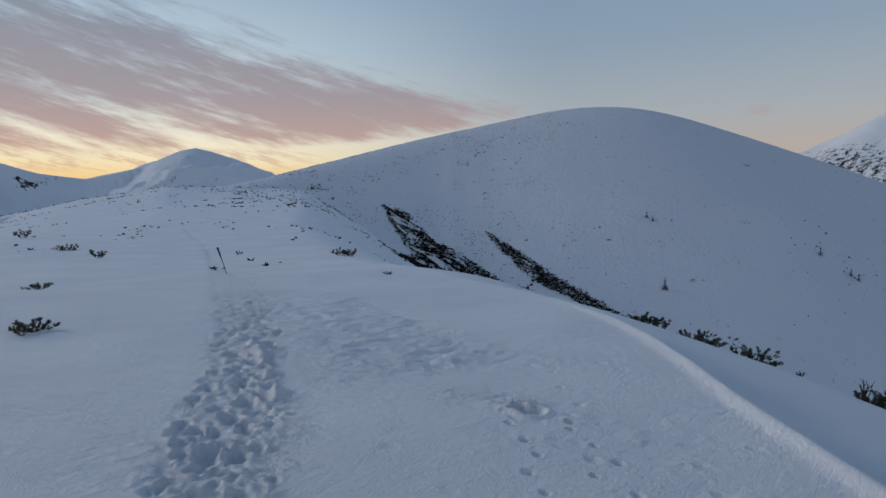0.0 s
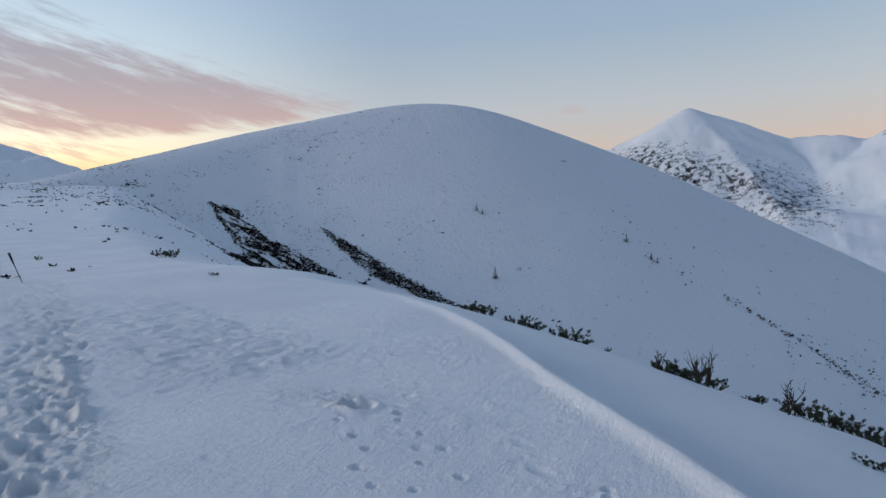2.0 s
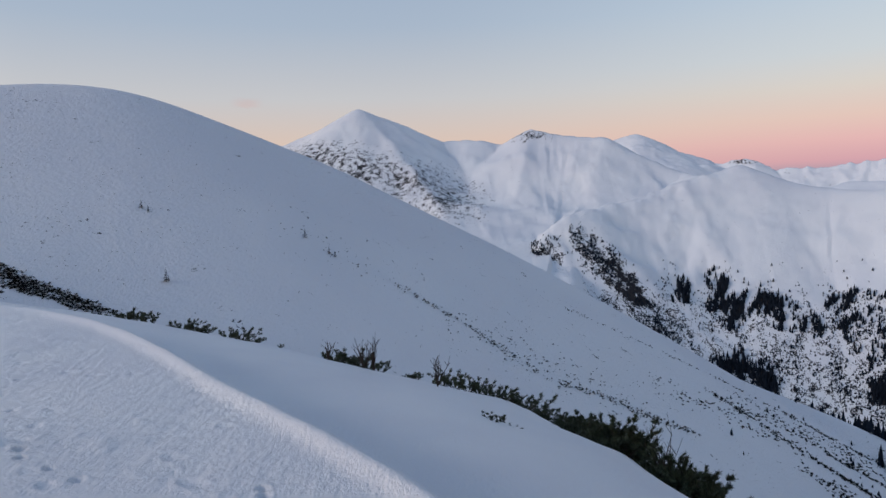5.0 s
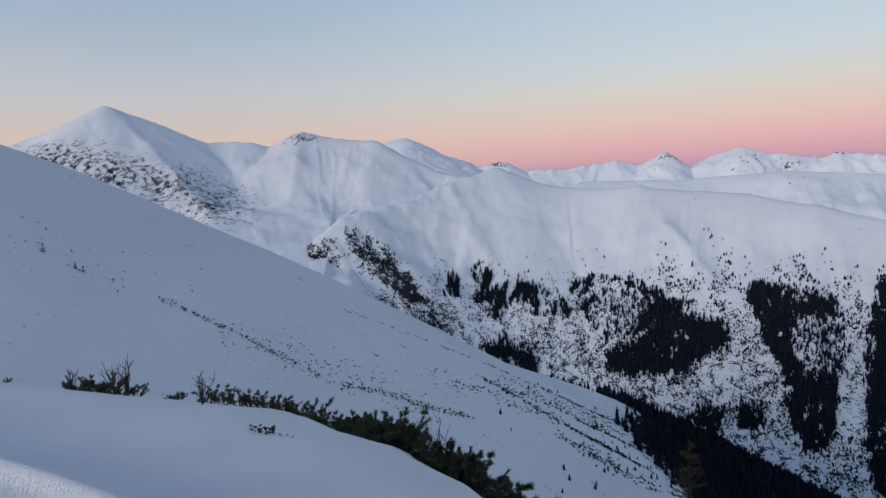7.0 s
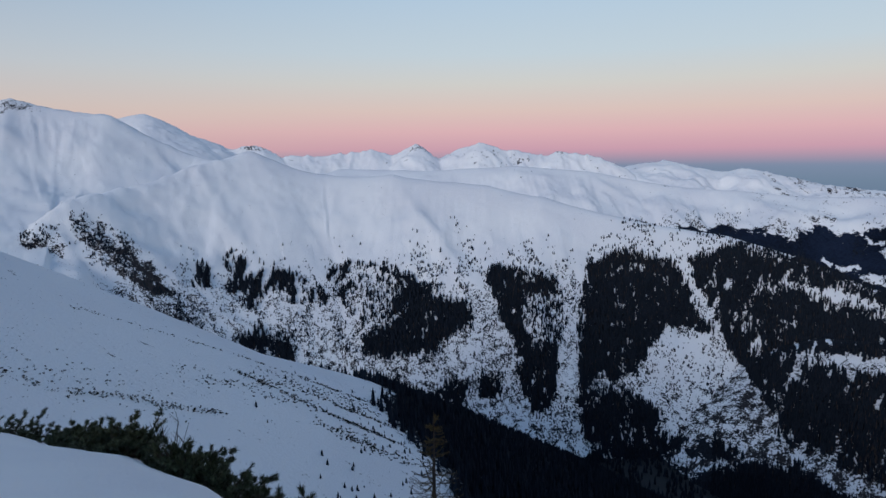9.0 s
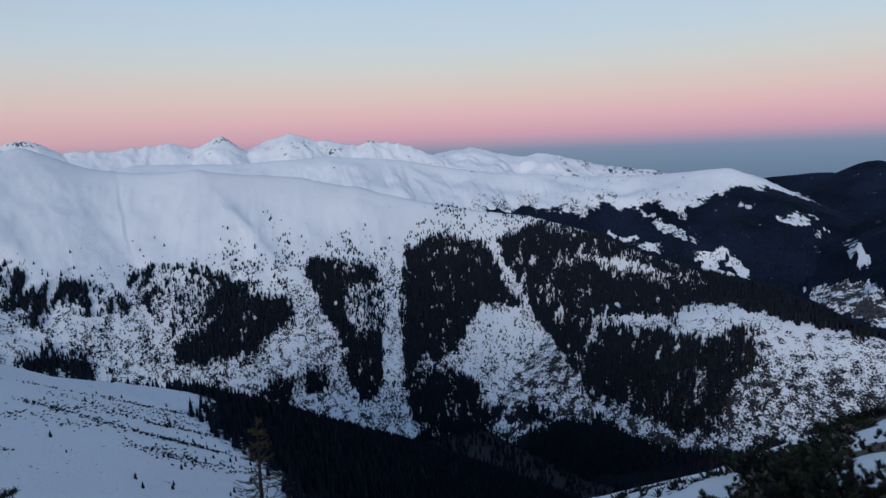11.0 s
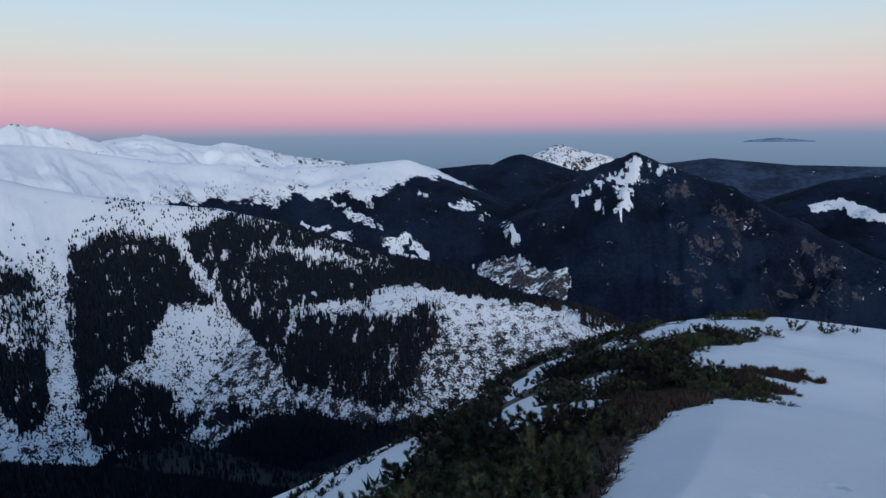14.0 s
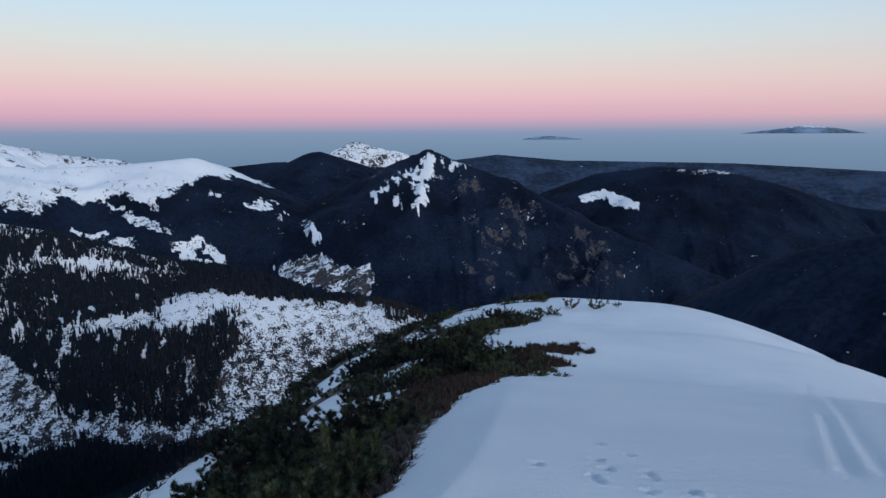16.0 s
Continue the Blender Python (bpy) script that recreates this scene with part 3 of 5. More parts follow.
def woods(az, el):
    """How thickly spruces stand on the slopes across the valley."""
    a = az + 0.95 * fbm(az / 1.1, el / 1.1, 6, 77, 0.72)
    e = el + 0.85 * fbm(az / 0.9, el / 0.9, 6, 78, 0.72)
    streak = fbm((az + 0.25 * el) / 0.55, el / 1.6, 5, 79, 0.68)
    gaps = smooth(fbm(az / 0.5, el / 0.6, 4, 80, 0.65), -0.42, -0.18)
    t = within(a, e, CLOSED_WOODS, 0.5) * (0.4 + 0.6 * gaps)
    t = np.maximum(t, within(a, e, BROKEN_WOODS, 0.35) * smooth(streak, -0.44 + 0.34 * smooth(az, 52, 59), -0.02 + 0.2 * smooth(az, 52, 59)))
    edge = np.interp(a, *np.array(VALLEY_EDGE[::-1]).T)
    t = np.maximum(t, smooth(e, edge + 0.25, edge - 0.25))
    ridge = np.interp(az, (-9, -6.7, -3.2, 2, 7, 10, 12), (-15.5, -15.1, -15.0, -14.2, -13.2, -13.0, -14.5))
    t = np.maximum(t, 0.9 * smooth(e, ridge - 0.1, ridge + 0.15) * smooth(az, 12, 9))
    t = t * (1 - 0.97 * within(a, e, CLEARINGS, 0.7)) * (1 - 0.75 * within(a, e, BROKEN_WOODS[3:5], 0.4) * smooth(streak, -0.3, 0.1))
    for line, wide in zip(GULLIES, (0.55, 0.45, 0.17)):
        off = np.full(np.shape(az), 99.0)
        for p, q in zip(line[:-1], line[1:]):
            off = np.minimum(off, to_line(az + 0.45 * (a - az), el, p, q))
        t = t * (1 - 0.9 * smooth(off, wide * 1.4, wide * 0.6))
    fan = smooth(np.abs(az - 38.6), 0.9 + 0.9 * smooth(el, -21.5, -24), 0.5) * smooth(el, -20.5, -22) * smooth(el, -25.2, -24.6)
    return np.clip(t * (1 - fan), 0, 1)


def main_marks(x, y, z, az, r, cut, dist):
    el = sight(z, r)
    w = smooth(woods(az, el), 0.42, 0.9)
    knoll = within(az + 0.6 * fbm(az / 0.7, el / 0.7, 4, 68), el + 0.5 * fbm(az / 0.8, el / 0.6, 4, 69), ROCKY_KNOLL, 0.5)
    rocks = 0.46 * smooth(el, -7, -12) * (0.75 + 0.25 * smooth(az, 20, 34)) + 0.08 * smooth(el, -13, -17) - 0.20 * within(az, el, CLEARINGS[:1], 1.2) * smooth(el, -19.5, -17) + 0.22 * smooth(cut, 0.66, 0.8) * smooth(az, 56, 64) * smooth(el, -4, -7) + 0.52 * knoll + 0.22 * smooth(el, -3.6, -6.5) * smooth(az, 68, 73)
    return rocks + 0.25 * bumps(az, el, [(22.5, -18.5, 2.5, 2.5)]), w


def massif_marks(x, y, z, az, r, cut, dist):
    el = sight(z, r)
    spots = bumps(az, z, [(101, 120, 4.0, 60), (97.5, 70, 4.0, 70), (93.0, 30, 3.6, 60), (90, -30, 3.0, 60), (82.2, 190, 1.8, 20)])
    return 0.56 * spots ** 0.5 + 0.10 + 0.20 * smooth(el, -4.5, -8), 0.0


def hill_marks(x, y, z, az, r, cut, dist):
    tuft = 0.19 + 0.17 * smooth(az, 112, 140) * smooth(fbm(x / 40, y / 40, 3, 9), -0.3, 0.4)
    return tuft, smooth(z, -168, -195) * smooth(az, 62, 52)


# glades, cliffs and forest edge on the wooded hills beyond, by heading and height angle
CONE_SNOW = [
    [(-11.4, -1.8), (-9.3, -3.2), (-7.4, -4.6), (-5.8, -5.6), (-6.3, -5.9), (-8.1, -4.7), (-9.8, -3.7), (-10.5, -2.9)],
    [(-11.4, -1.8), (-11.9, -2.3), (-11.2, -4.5), (-11.4, -5.8), (-10.7, -7.3), (-10.2, -6.5), (-10.3, -5.0), (-9.9, -3.9), (-10.8, -2.9)],
    [(-7.6, -5.5), (-8.9, -5.5), (-8.9, -6.7), (-8.1, -6.0)],
    [(-12.4, -2.2), (-14.8, -3.0), (-13.0, -2.9)],
    [(-0.1, -8.3), (-1.3, -8.1), (-1.2, -9.5), (-0.3, -9.1)],
    [(0.0, -7.9), (-1.2, -7.4), (-1.1, -7.7), (-0.1, -8.1)],
]
CLIFFS = [
    [(-17.3, -5.5), (-20.4, -5.2), (-21.4, -7.0), (-19.2, -7.4), (-17.4, -6.6)],
    [(-22.6, -8.2), (-24.7, -7.7), (-27.3, -9.0), (-26.9, -10.5), (-24.3, -10.0)],
    [(-27.6, -10.7), (-28.9, -10.4), (-29.2, -11.4), (-27.9, -11.5)],
    [(-13.1, -4.5), (-15.5, -3.8), (-16.0, -4.7), (-13.5, -6.1)],
    [(-4.0, -7.6), (-5.2, -7.4), (-5.2, -8.7), (-4.0, -8.8)],
]
SCREE = [
    [(-14.3, -11.5), (-17.6, -10.7), (-19.5, -13.0), (-15.4, -14.0)],
    [(-21.7, -11.3), (-25.9, -10.0), (-30.1, -11.8), (-26.2, -13.5), (-22.1, -13.1)],
    [(-14.5, -7.7), (-21.9, -7.0), (-22.7, -10.3), (-15.8, -10.5)],
]
MEADOW = [
    [(2.8, -11.4), (-1.2, -10.5), (-2.7, -11.6), (-6.3, -11.6), (-5.9, -14.4), (-0.9, -13.2), (1.5, -12.4)],
]
FAR_GLADE = [
    [(-24.5, -5.4), (-26.7, -4.9), (-28.4, -5.5), (-29.5, -5.9), (-29.6, -6.5), (-27.3, -6.2), (-26.9, -5.6), (-24.8, -6.0)],
]
MID_GLADES = [
    [(15.6, -5.4), (13.9, -5.9), (10.7, -7.8), (13.6, -7.2), (14.6, -6.2)],
    [(11.2, -8.6), (8.8, -8.4), (6.8, -9.9), (6.3, -11.1), (9.5, -10.6), (10.9, -9.6)],
    [(15.7, -8.4), (13.6, -8.1), (13.4, -9.3), (15.0, -9.0)],
    [(18.1, -7.2), (14.6, -7.9), (15.7, -8.4), (17.7, -7.7)],
    [(7.6, -4.8), (6.3, -4.9), (6.4, -5.2), (7.4, -5.2)],
    [(5.0, -6.1), (3.1, -5.1), (2.1, -5.9), (3.7, -6.6)],
    [(2.6, -6.7), (1.8, -6.7), (1.5, -7.4), (2.1, -7.4)],
    [(0.6, -4.6), (-1.5, -5.2), (-0.6, -5.1)],
]
MID_EDGE = [(25.8, -5.2), (20.0, -5.4), (18.2, -4.4), (15.5, -5.3), (13.8, -4.4), (12.0, -6.1), (10.3, -4.4), (7.9, -3.5), (4.7, -3.7), (3.3, -4.4)]


def ragged(x, y, az, el, seed, by=0.35):
    return az + by * fbm(x / 70, y / 70, 7, seed, 0.74), el + by * 0.7 * fbm(x / 60, y / 60, 7, seed + 1, 0.74)


def mid_marks(x, y, z, az, r, cut, dist):
    a, e = ragged(x, y, az, sight(z, r), 55, 1.2)
    edge = np.interp(a, *np.array(MID_EDGE[::-1]).T)
    t = smooth(e + 0.8 * (cut - 0.62), edge + 0.35, edge - 0.25)
    t = t * (1 - smooth(within(a, e, MID_GLADES, 0.25) * smooth(fbm(x / 45, y / 45, 5, 56, 0.7), -0.5, -0.02), 0.15, 0.9))
    return 0.04 + 0.26 * smooth(cut, 0.60, 0.82) * smooth(az, 36, 28) + 0.2 * smooth(e, edge + 1.4, edge + 0.3), t


def cone_marks(x, y, z, az, r, cut, dist):
    el = sight(z, r)
    a, e = ragged(x, y, az, el, 65, 1.3)
    snow, rock = within(a, e, CONE_SNOW, 0.3) * smooth(fbm(x / 34, y / 34, 5, 63, 0.7), -0.42, -0.02), within(a, e, CLIFFS, 0.7) * smooth(fbm(x / 40, y / 40, 5, 64, 0.7), -0.4, 0.15)
    scree = within(a, e, SCREE, 0.6) * smooth(fbm(x / 45, y / 45, 5, 67, 0.7), -0.25, 0.25)
    field = within(az + 0.8 * (a - az), el + 0.8 * (e - el), MEADOW, 0.25)
    high = 0.30 * smooth(el, -5.5, -2.5) * smooth(fbm(x / 50, y / 50, 5, 66, 0.7), -0.2, 0.4)
    wood = np.clip(1 - smooth(snow, 0.2, 0.8) - 0.60 * rock - 0.50 * scree - smooth(field, 0.3, 0.6) - high, 0, 1)
    return np.clip(0.62 + 1.1 * rock + 1.0 * scree - 0.35 * snow + 0.14 * field, 0, 1.8), wood


HILL_LINE = [(178, 200, -0.6), (160, 260, 0.6), (148.6, 330, 2.9), (134, 400, 6.5), (122, 430, 8.75), (116.8, 430, 8.75), (110.5, 430, 6.4), (104, 430, 3.7), (98, 430, 0.6),
             (89, 440, -4.2), (82, 450, -8.7), (74.6, 460, -12.7), (67.7, 480, -15.6), (61, 500, -17.6), (55, 520, -19.6), (51, 530, -23), (47, 570, -27)]
mountain("hill", HILL_LINE, HILL, "broad rounded snow covered hill dotted with grass tufts", slope=0.60, round_off=22, near=300, far=400, rough=2.2, gully=1.5, wave=90,
         step=0.3, rings=150, seed=11, category="hill", crest_noise=0.0, margin=40, soften=2.0, marks=hill_marks)
MASSIF = [(108, 2700, 2.5), (104.3, 2650, 3.9), (100.9, 2600, 5.0), (97.3, 2550, 7.1), (94, 2550, 5.9), (90, 2550, 4.1), (86.6, 2500, 4.1), (84.7, 2500, 3.6), (82.2, 2450, 4.9),
          (79.2, 2400, 4.2), (75.9, 2350, 3.8), (73.6, 2300, 2.5), (70, 2250, 0.9), (67.8, 2200, 0.35)]
mountain("mountain", MASSIF, RANGE, "high snowy massif with bare rock faces", slope=0.62, round_off=10, near=1500, rough=10, gully=11, wave=150, rugged=10, facet=300, seed=21, jag=6, rings=190,
         shelf=lambda az, r: -72 + np.where(r > 1900, 0.10, 0.30) * (r - 1900) - 400 * smooth(az, 90, 98) - 500 * smooth(az, 79, 70),
         spurs=([(97.3, 2550, 6.6), (94.5, 2300, 4.0), (92, 2050, 0.8), (90, 1850, -3)], [(101, 2600, 4.8), (100, 2300, 2), (99, 2000, -2)], [(82.2, 2450, 4.4), (82.7, 2250, 2.6), (83.5, 2050, -0.6)],
                [(76, 2350, 3.4), (76.4, 2200, 1.4), (77, 2080, -0.9)], [(88, 2520, 3.6), (87, 2300, 1.4), (86.5, 2100, -1.5)]), marks=massif_marks, crest_noise=0.25)
MAIN = [(70, 2250, 0.7), (67.8, 2200, 0.35), (65.3, 2150, 1.0), (62.3, 2120, -0.2), (59.2, 2100, -1.1), (53.2, 2050, -1.1), (45, 2000, -1.8), (40, 1950, -3.1), (35, 1920, -4.2),
        (30, 1900, -5.2), (25, 1880, -5.8), (20, 1850, -7.2), (15.5, 1820, -9.0), (11, 1800, -10.4), (6.4, 1780, -11.4), (2, 1770, -12.8)]
mountain("mountain", MAIN, RANGE, "long snowy ridge with wooded lower slopes", slope=0.64, round_off=25, near=1000, rough=8, gully=12, wave=210, rugged=8, facet=300, seed=31, marks=main_marks, rings=160, spur_slope=0.72,
         margin=16.0,
         spurs=([(65.3, 2150, 0.7), (70, 2020, -0.3), (75, 1860, -1.9), (79.2, 1720, -2.9), (80.8, 1650, -4.2), (82.5, 1590, -7.5)], [(77.5, 1780, -3.0), (75.6, 1640, -6.0), (73.2, 1500, -10.5)],
                [(67.5, 2050, -0.6), (68, 1800, -5.0), (69, 1600, -9.5)], [(53.2, 2050, -1.3), (51, 1850, -4.3), (48.3, 1700, -7.8), (46.8, 1550, -12)], [(59.2, 2100, -1.3), (58.5, 1900, -4.4), (57, 1750, -8)],
                [(40, 1950, -3.3), (40.2, 1750, -7), (40.5, 1500, -12.5)]))
SPUR = [(17, 1520, -13.4), (10.7, 1480, -13.0), (7, 1450, -12.8), (2, 1430, -13.9), (-3.2, 1420, -14.7), (-6.7, 1420, -14.8), (-9, 1420, -16.2), (-13, 1430, -19)]
mountain("mountain", SPUR, RANGE, "low snowy spur with a felled clearing", slope=0.6, round_off=60, near=450, far=300, rough=8, gully=10, wave=120, seed=41, margin=22, soften=1.5,
         marks=lambda x, y, z, az, r, cut, dist: (0.53 + 0.16 * smooth(sight(z, r), -16, -19) - 0.16 * smooth(sight(z, r), -15.0, -14.2), smooth(woods(az, sight(z, r)), 0.42, 0.9)))
mountain("mountain", [(76.5, 3400, 3.5), (73.4, 3400, 4.3), (71.3, 3400, 2.9), (68.8, 3400, 1.1), (66, 3400, 0.0)], FAR, "distant smooth snow peak", slope=0.5, round_off=15, rough=20, gully=30, seed=51)
FAR_A = [(70, 4300, 0.8), (68.4, 4300, 1.4), (66.4, 4300, 1.6), (64.5, 4300, 1.8), (62.7, 4300, 0.9), (59.1, 4300, 1.0), (54.5, 4300, 1.5), (53.1, 4300, 0.9), (51.1, 4300, 2.0), (49.3, 4300, 0.6),
         (47.7, 4300, 1.5), (45.3, 4250, 2.0), (43.3, 4250, 1.4), (39.8, 4250, 0.9), (38.6, 4250, 1.2), (35.8, 4250, 0.9), (32.9, 4250, -0.3)]
mountain("mountain", FAR_A, FAR, "distant snowy mountain range with rocky summits", slope=0.8, round_off=5, rough=30, gully=40, wave=260, rugged=30, facet=260, jag=26, seed=61,
         marks=lambda x, y, z, az, r, cut, dist: (0.20 + 0.34 * bumps(az, z, [(51.1, 120, 1.2, 40), (44, 70, 2.0, 60), (64.5, 120, 3, 30), (38.6, 90, 1, 20)]), 0.0))
FAR_B = [(36, 4500, -0.8), (32.9, 4500, -0.1), (29.9, 4500, 0.4), (25.2, 4500, -0.6), (23.8, 4500, -0.2), (21.5, 4500, -0.7), (18.4, 4500, -1.5), (14.2, 4500, -2.0), (11, 4500, -3.2)]
mountain("mountain", FAR_B, FAR, "distant long snow covered mountain", slope=0.45, round_off=10, rough=22, gully=40, wave=200, rugged=30, jag=14, seed=71,
         marks=lambda x, y, z, az, r, cut, dist: (0.16 + 0.36 * smooth(az, 27, 20) * smooth(cut, 0.5, 0.8), 0.0))
MID = [(58, 3300, -0.2), (50, 3200, -0.4), (42, 3200, 0.0), (36, 3200, -0.5), (33, 3200, -1.1), (28, 3200, -1.9), (23.8, 3200, -2.1), (19.2, 3200, -2.5), (14.4, 3200, -2.4), (12, 3200, -2.2), (8.5, 3200, -1.9), (6.5, 3200, -2.8), (4, 3200, -4.0), (0, 3200, -7.0)]
mountain("mountain", MID, FOREST, "snow capped ridge with dark forest below", slope=0.48, round_off=15, near=1300, rough=16, gully=34, wave=240, rugged=22, facet=300, seed=81,
         marks=mid_marks)
mountain("mountain", [(9, 4000, -4), (6, 4000, -2.8), (2.4, 4000, -2.4), (0.5, 4000, -2.4), (-1.5, 4000, -1.5), (-3.4, 4000, -2.1), (-9, 4000, -4)], FOREST, "dark forested hill", slope=0.4, round_off=30, near=1600,
         rough=20, gully=30, wave=240, seed=91, marks=lambda x, y, z, az, r, cut, dist: (0.1, 1.0))
mountain("mountain", [(-1.4, 4500, -2.3), (-2.9, 4500, -2.0), (-4.5, 4500, -0.75), (-7.3, 4500, -1.3), (-9.3, 4500, -1.9), (-12, 4500, -2.9)], FAR, "distant rocky peak streaked with snow", slope=0.5, round_off=5,
         rough=30, gully=60, wave=160, rugged=50, facet=300, jag=30, seed=101, marks=lambda x, y, z, az, r, cut, dist: (0.58, smooth(z, -190, -240)))
CONE = [(-3.3, 3100, -5.6), (-8.3, 2900, -2.6), (-11.3, 2800, -1.55), (-14.8, 2700, -2.9), (-19.8, 2600, -4.9), (-23.3, 2500, -7.1), (-28.2, 2400, -8.9), (-33, 2300, -10.6), (-40, 2250, -13)]
mountain("mountain", CONE, FOREST, "dark wooded conical mountain with rocky flanks", slope=0.55, margin=9.0, round_off=10, near=1500, rough=26, gully=40, wave=230, rugged=45, facet=260, jag=10, seed=111,
         spurs=([(-11.3, 2800, -1.7), (-11, 2550, -4.5), (-10, 2300, -8)], [(-18, 2630, -4.4), (-17, 2400, -7), (-15.5, 2150, -11)], [(-23.3, 2500, -7.2), (-22, 2250, -10), (-20, 2000, -14)]),
         marks=cone_marks)
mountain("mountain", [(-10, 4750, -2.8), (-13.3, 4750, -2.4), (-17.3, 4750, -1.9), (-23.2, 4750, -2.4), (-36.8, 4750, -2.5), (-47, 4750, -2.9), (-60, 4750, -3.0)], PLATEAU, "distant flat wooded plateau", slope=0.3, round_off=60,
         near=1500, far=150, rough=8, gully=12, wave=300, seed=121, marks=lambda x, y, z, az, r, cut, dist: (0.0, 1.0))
mountain("mountain", [(-19, 3900, -6.5), (-22.3, 3700, -4.9), (-26.1, 3600, -3.5), (-30.7, 3600, -2.8), (-36, 3600, -3.1), (-41, 3600, -4.4), (-44.9, 3600, -5.6), (-52, 3600, -6)], FOREST, "dark wooded hill with a snowy clearing", slope=0.42,
         round_off=30, near=1500, rough=20, gully=40, wave=240, seed=131,
         marks=lambda x, y, z, az, r, cut, dist: (0.30, np.clip(1 - within(*ragged(x, y, az, sight(z, r), 57, 0.35), FAR_GLADE, 0.08) - 0.5 * bumps(az, z, [(-35, -195, 4, 12)]), 0, 1)))
mountain("mountain", [(-34, 1000, -18), (-39.6, 950, -11.9), (-43.3, 900, -8.9), (-47.5, 900, -7.5), (-58, 900, -5)], FOREST, "dark wooded mountainside", slope=0.6, round_off=20, near=500, far=300, rough=14, gully=20,
         wave=140, seed=141, marks=lambda x, y, z, az, r, cut, dist: (0.2, 1.0))
mountain("mountain", [(175, 2000, 5), (167.2, 2000, 4.1), (165, 2000, 3.4), (161.8, 2000, 3.0), (158.2, 2000, 3.9), (155.7, 2000, 4.5), (154.8, 2000, 5.4), (153.7, 2000, 5.65), (152.6, 2000, 5.4), (150.4, 2000, 4.1), (147, 2000, 2.2)], FAR,
         "pointed snow peak before the sunset sky", slope=0.5, round_off=5, near=900, rough=14, gully=30, wave=150, rugged=40, facet=300, seed=151, marks=lambda x, y, z, az, r, cut, dist: (0.10 + 0.5 * bumps(az, z, [(165.5, 90, 1.4, 18)]), 0.0))
# floor cuts both mountains off flat where haze would swallow their feet
mountain("mountain", [(-19.5, 4900, -0.53), (-20.6, 4900, -0.36), (-21.9, 4900, -0.25), (-23.2, 4900, -0.38), (-24.6, 4900, -0.53)], HAZY, "far mountain tinted faint by haze colour", slope=0.35, round_off=3, near=250, far=40, rough=2, gully=0, crest_noise=1.0,
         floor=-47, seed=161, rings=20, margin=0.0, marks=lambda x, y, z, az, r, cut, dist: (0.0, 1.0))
mountain("mountain", [(-37.1, 4900, -0.1), (-39.5, 4900, 0.2), (-41.4, 4900, 0.5), (-43.5, 4900, 0.3), (-45.6, 4900, -0.1)], HAZY, "far haze-tinted mountain with a snowy top", slope=0.35, round_off=3, near=250,
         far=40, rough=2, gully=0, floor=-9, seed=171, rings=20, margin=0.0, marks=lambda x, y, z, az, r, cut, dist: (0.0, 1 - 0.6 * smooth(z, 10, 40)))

# ---- plants: shared helpers ----


def part(name, me, material_, parent=None, label=""):
    me.materials.append(material_)
    ob = new(name, me)
    if parent is not None:
        ob.parent = parent
    return tagged(ob, label) if label else ob


def tri_mesh(name, tris, shade=False):
    """A mesh from an array of separate triangles."""
    t = np.asarray(tris, np.float32).reshape(-1, 3, 3)
    me = bpy.data.meshes.new(name)
    me.vertices.add(len(t) * 3)
    me.vertices.foreach_set("co", t.ravel())
    me.loops.add(len(t) * 3)
    me.loops.foreach_set("vertex_index", np.arange(len(t) * 3, dtype=np.int32))
    me.polygons.add(len(t))
    me.polygons.foreach_set("loop_start", np.arange(0, len(t) * 3, 3, dtype=np.int32))
    me.update(calc_edges=True)
    if shade:
        me.polygons.foreach_set("use_smooth", np.ones(len(t), bool))
    return me


def solid_mesh(name, verts, faces):
    me = bpy.data.meshes.new(name)
    me.from_pydata([tuple(v) for v in verts], [], faces)
    me.update()
    return me


def tube(points, radii, sides=5):
    """Corners and faces of a tapering tube along points."""
    verts, faces = [], []
    for i, (p, r) in enumerate(zip(points, radii)):
        p = Vector(p)
        d = (Vector(points[min(i + 1, len(points) - 1)]) - Vector(points[max(i - 1, 0)])).normalized()
        side = d.cross(Vector((0.31, 0.17, 0.93))).normalized()
        other = d.cross(side)
        for k in range(sides):
            a = 2 * math.pi * k / sides
            verts.append(p + side * (r * math.cos(a)) + other * (r * math.sin(a)))
    for i in range(len(points) - 1):
        for k in range(sides):
            n = (k + 1) % sides
            faces.append((i * sides + k, i * sides + n, (i + 1) * sides + n, (i + 1) * sides + k))
    faces.append(tuple(range(sides))[::-1])
    faces.append(tuple(range((len(points) - 1) * sides, len(points) * sides)))
    return verts, faces


def joined(name, pieces):
    verts, faces = [], []
    for v, f in pieces:
        base = len(verts)
        verts += v
        faces += [tuple(i + base for i in q) for q in f]
    return solid_mesh(name, verts, faces)


def leaf_paint(name, dark, light, rough=0.6, scale=3.0):
    m, n, s, where = material(name, rough)
    island = m.node_tree.nodes.new("ShaderNodeNewGeometry").outputs["Random Per Island"]
    spot = n.noise(where, scale, 3)
    f = n.math("ADD", n.math("MULTIPLY", island, 0.6), n.math("MULTIPLY", spot, 0.4))
    n.put(s.inputs["Base Color"], n.mix(n.span(f, 0.2, 0.8), (*dark, 1), (*light, 1)))
    s.inputs["Specular IOR Level"].default_value = 0.15
    return m


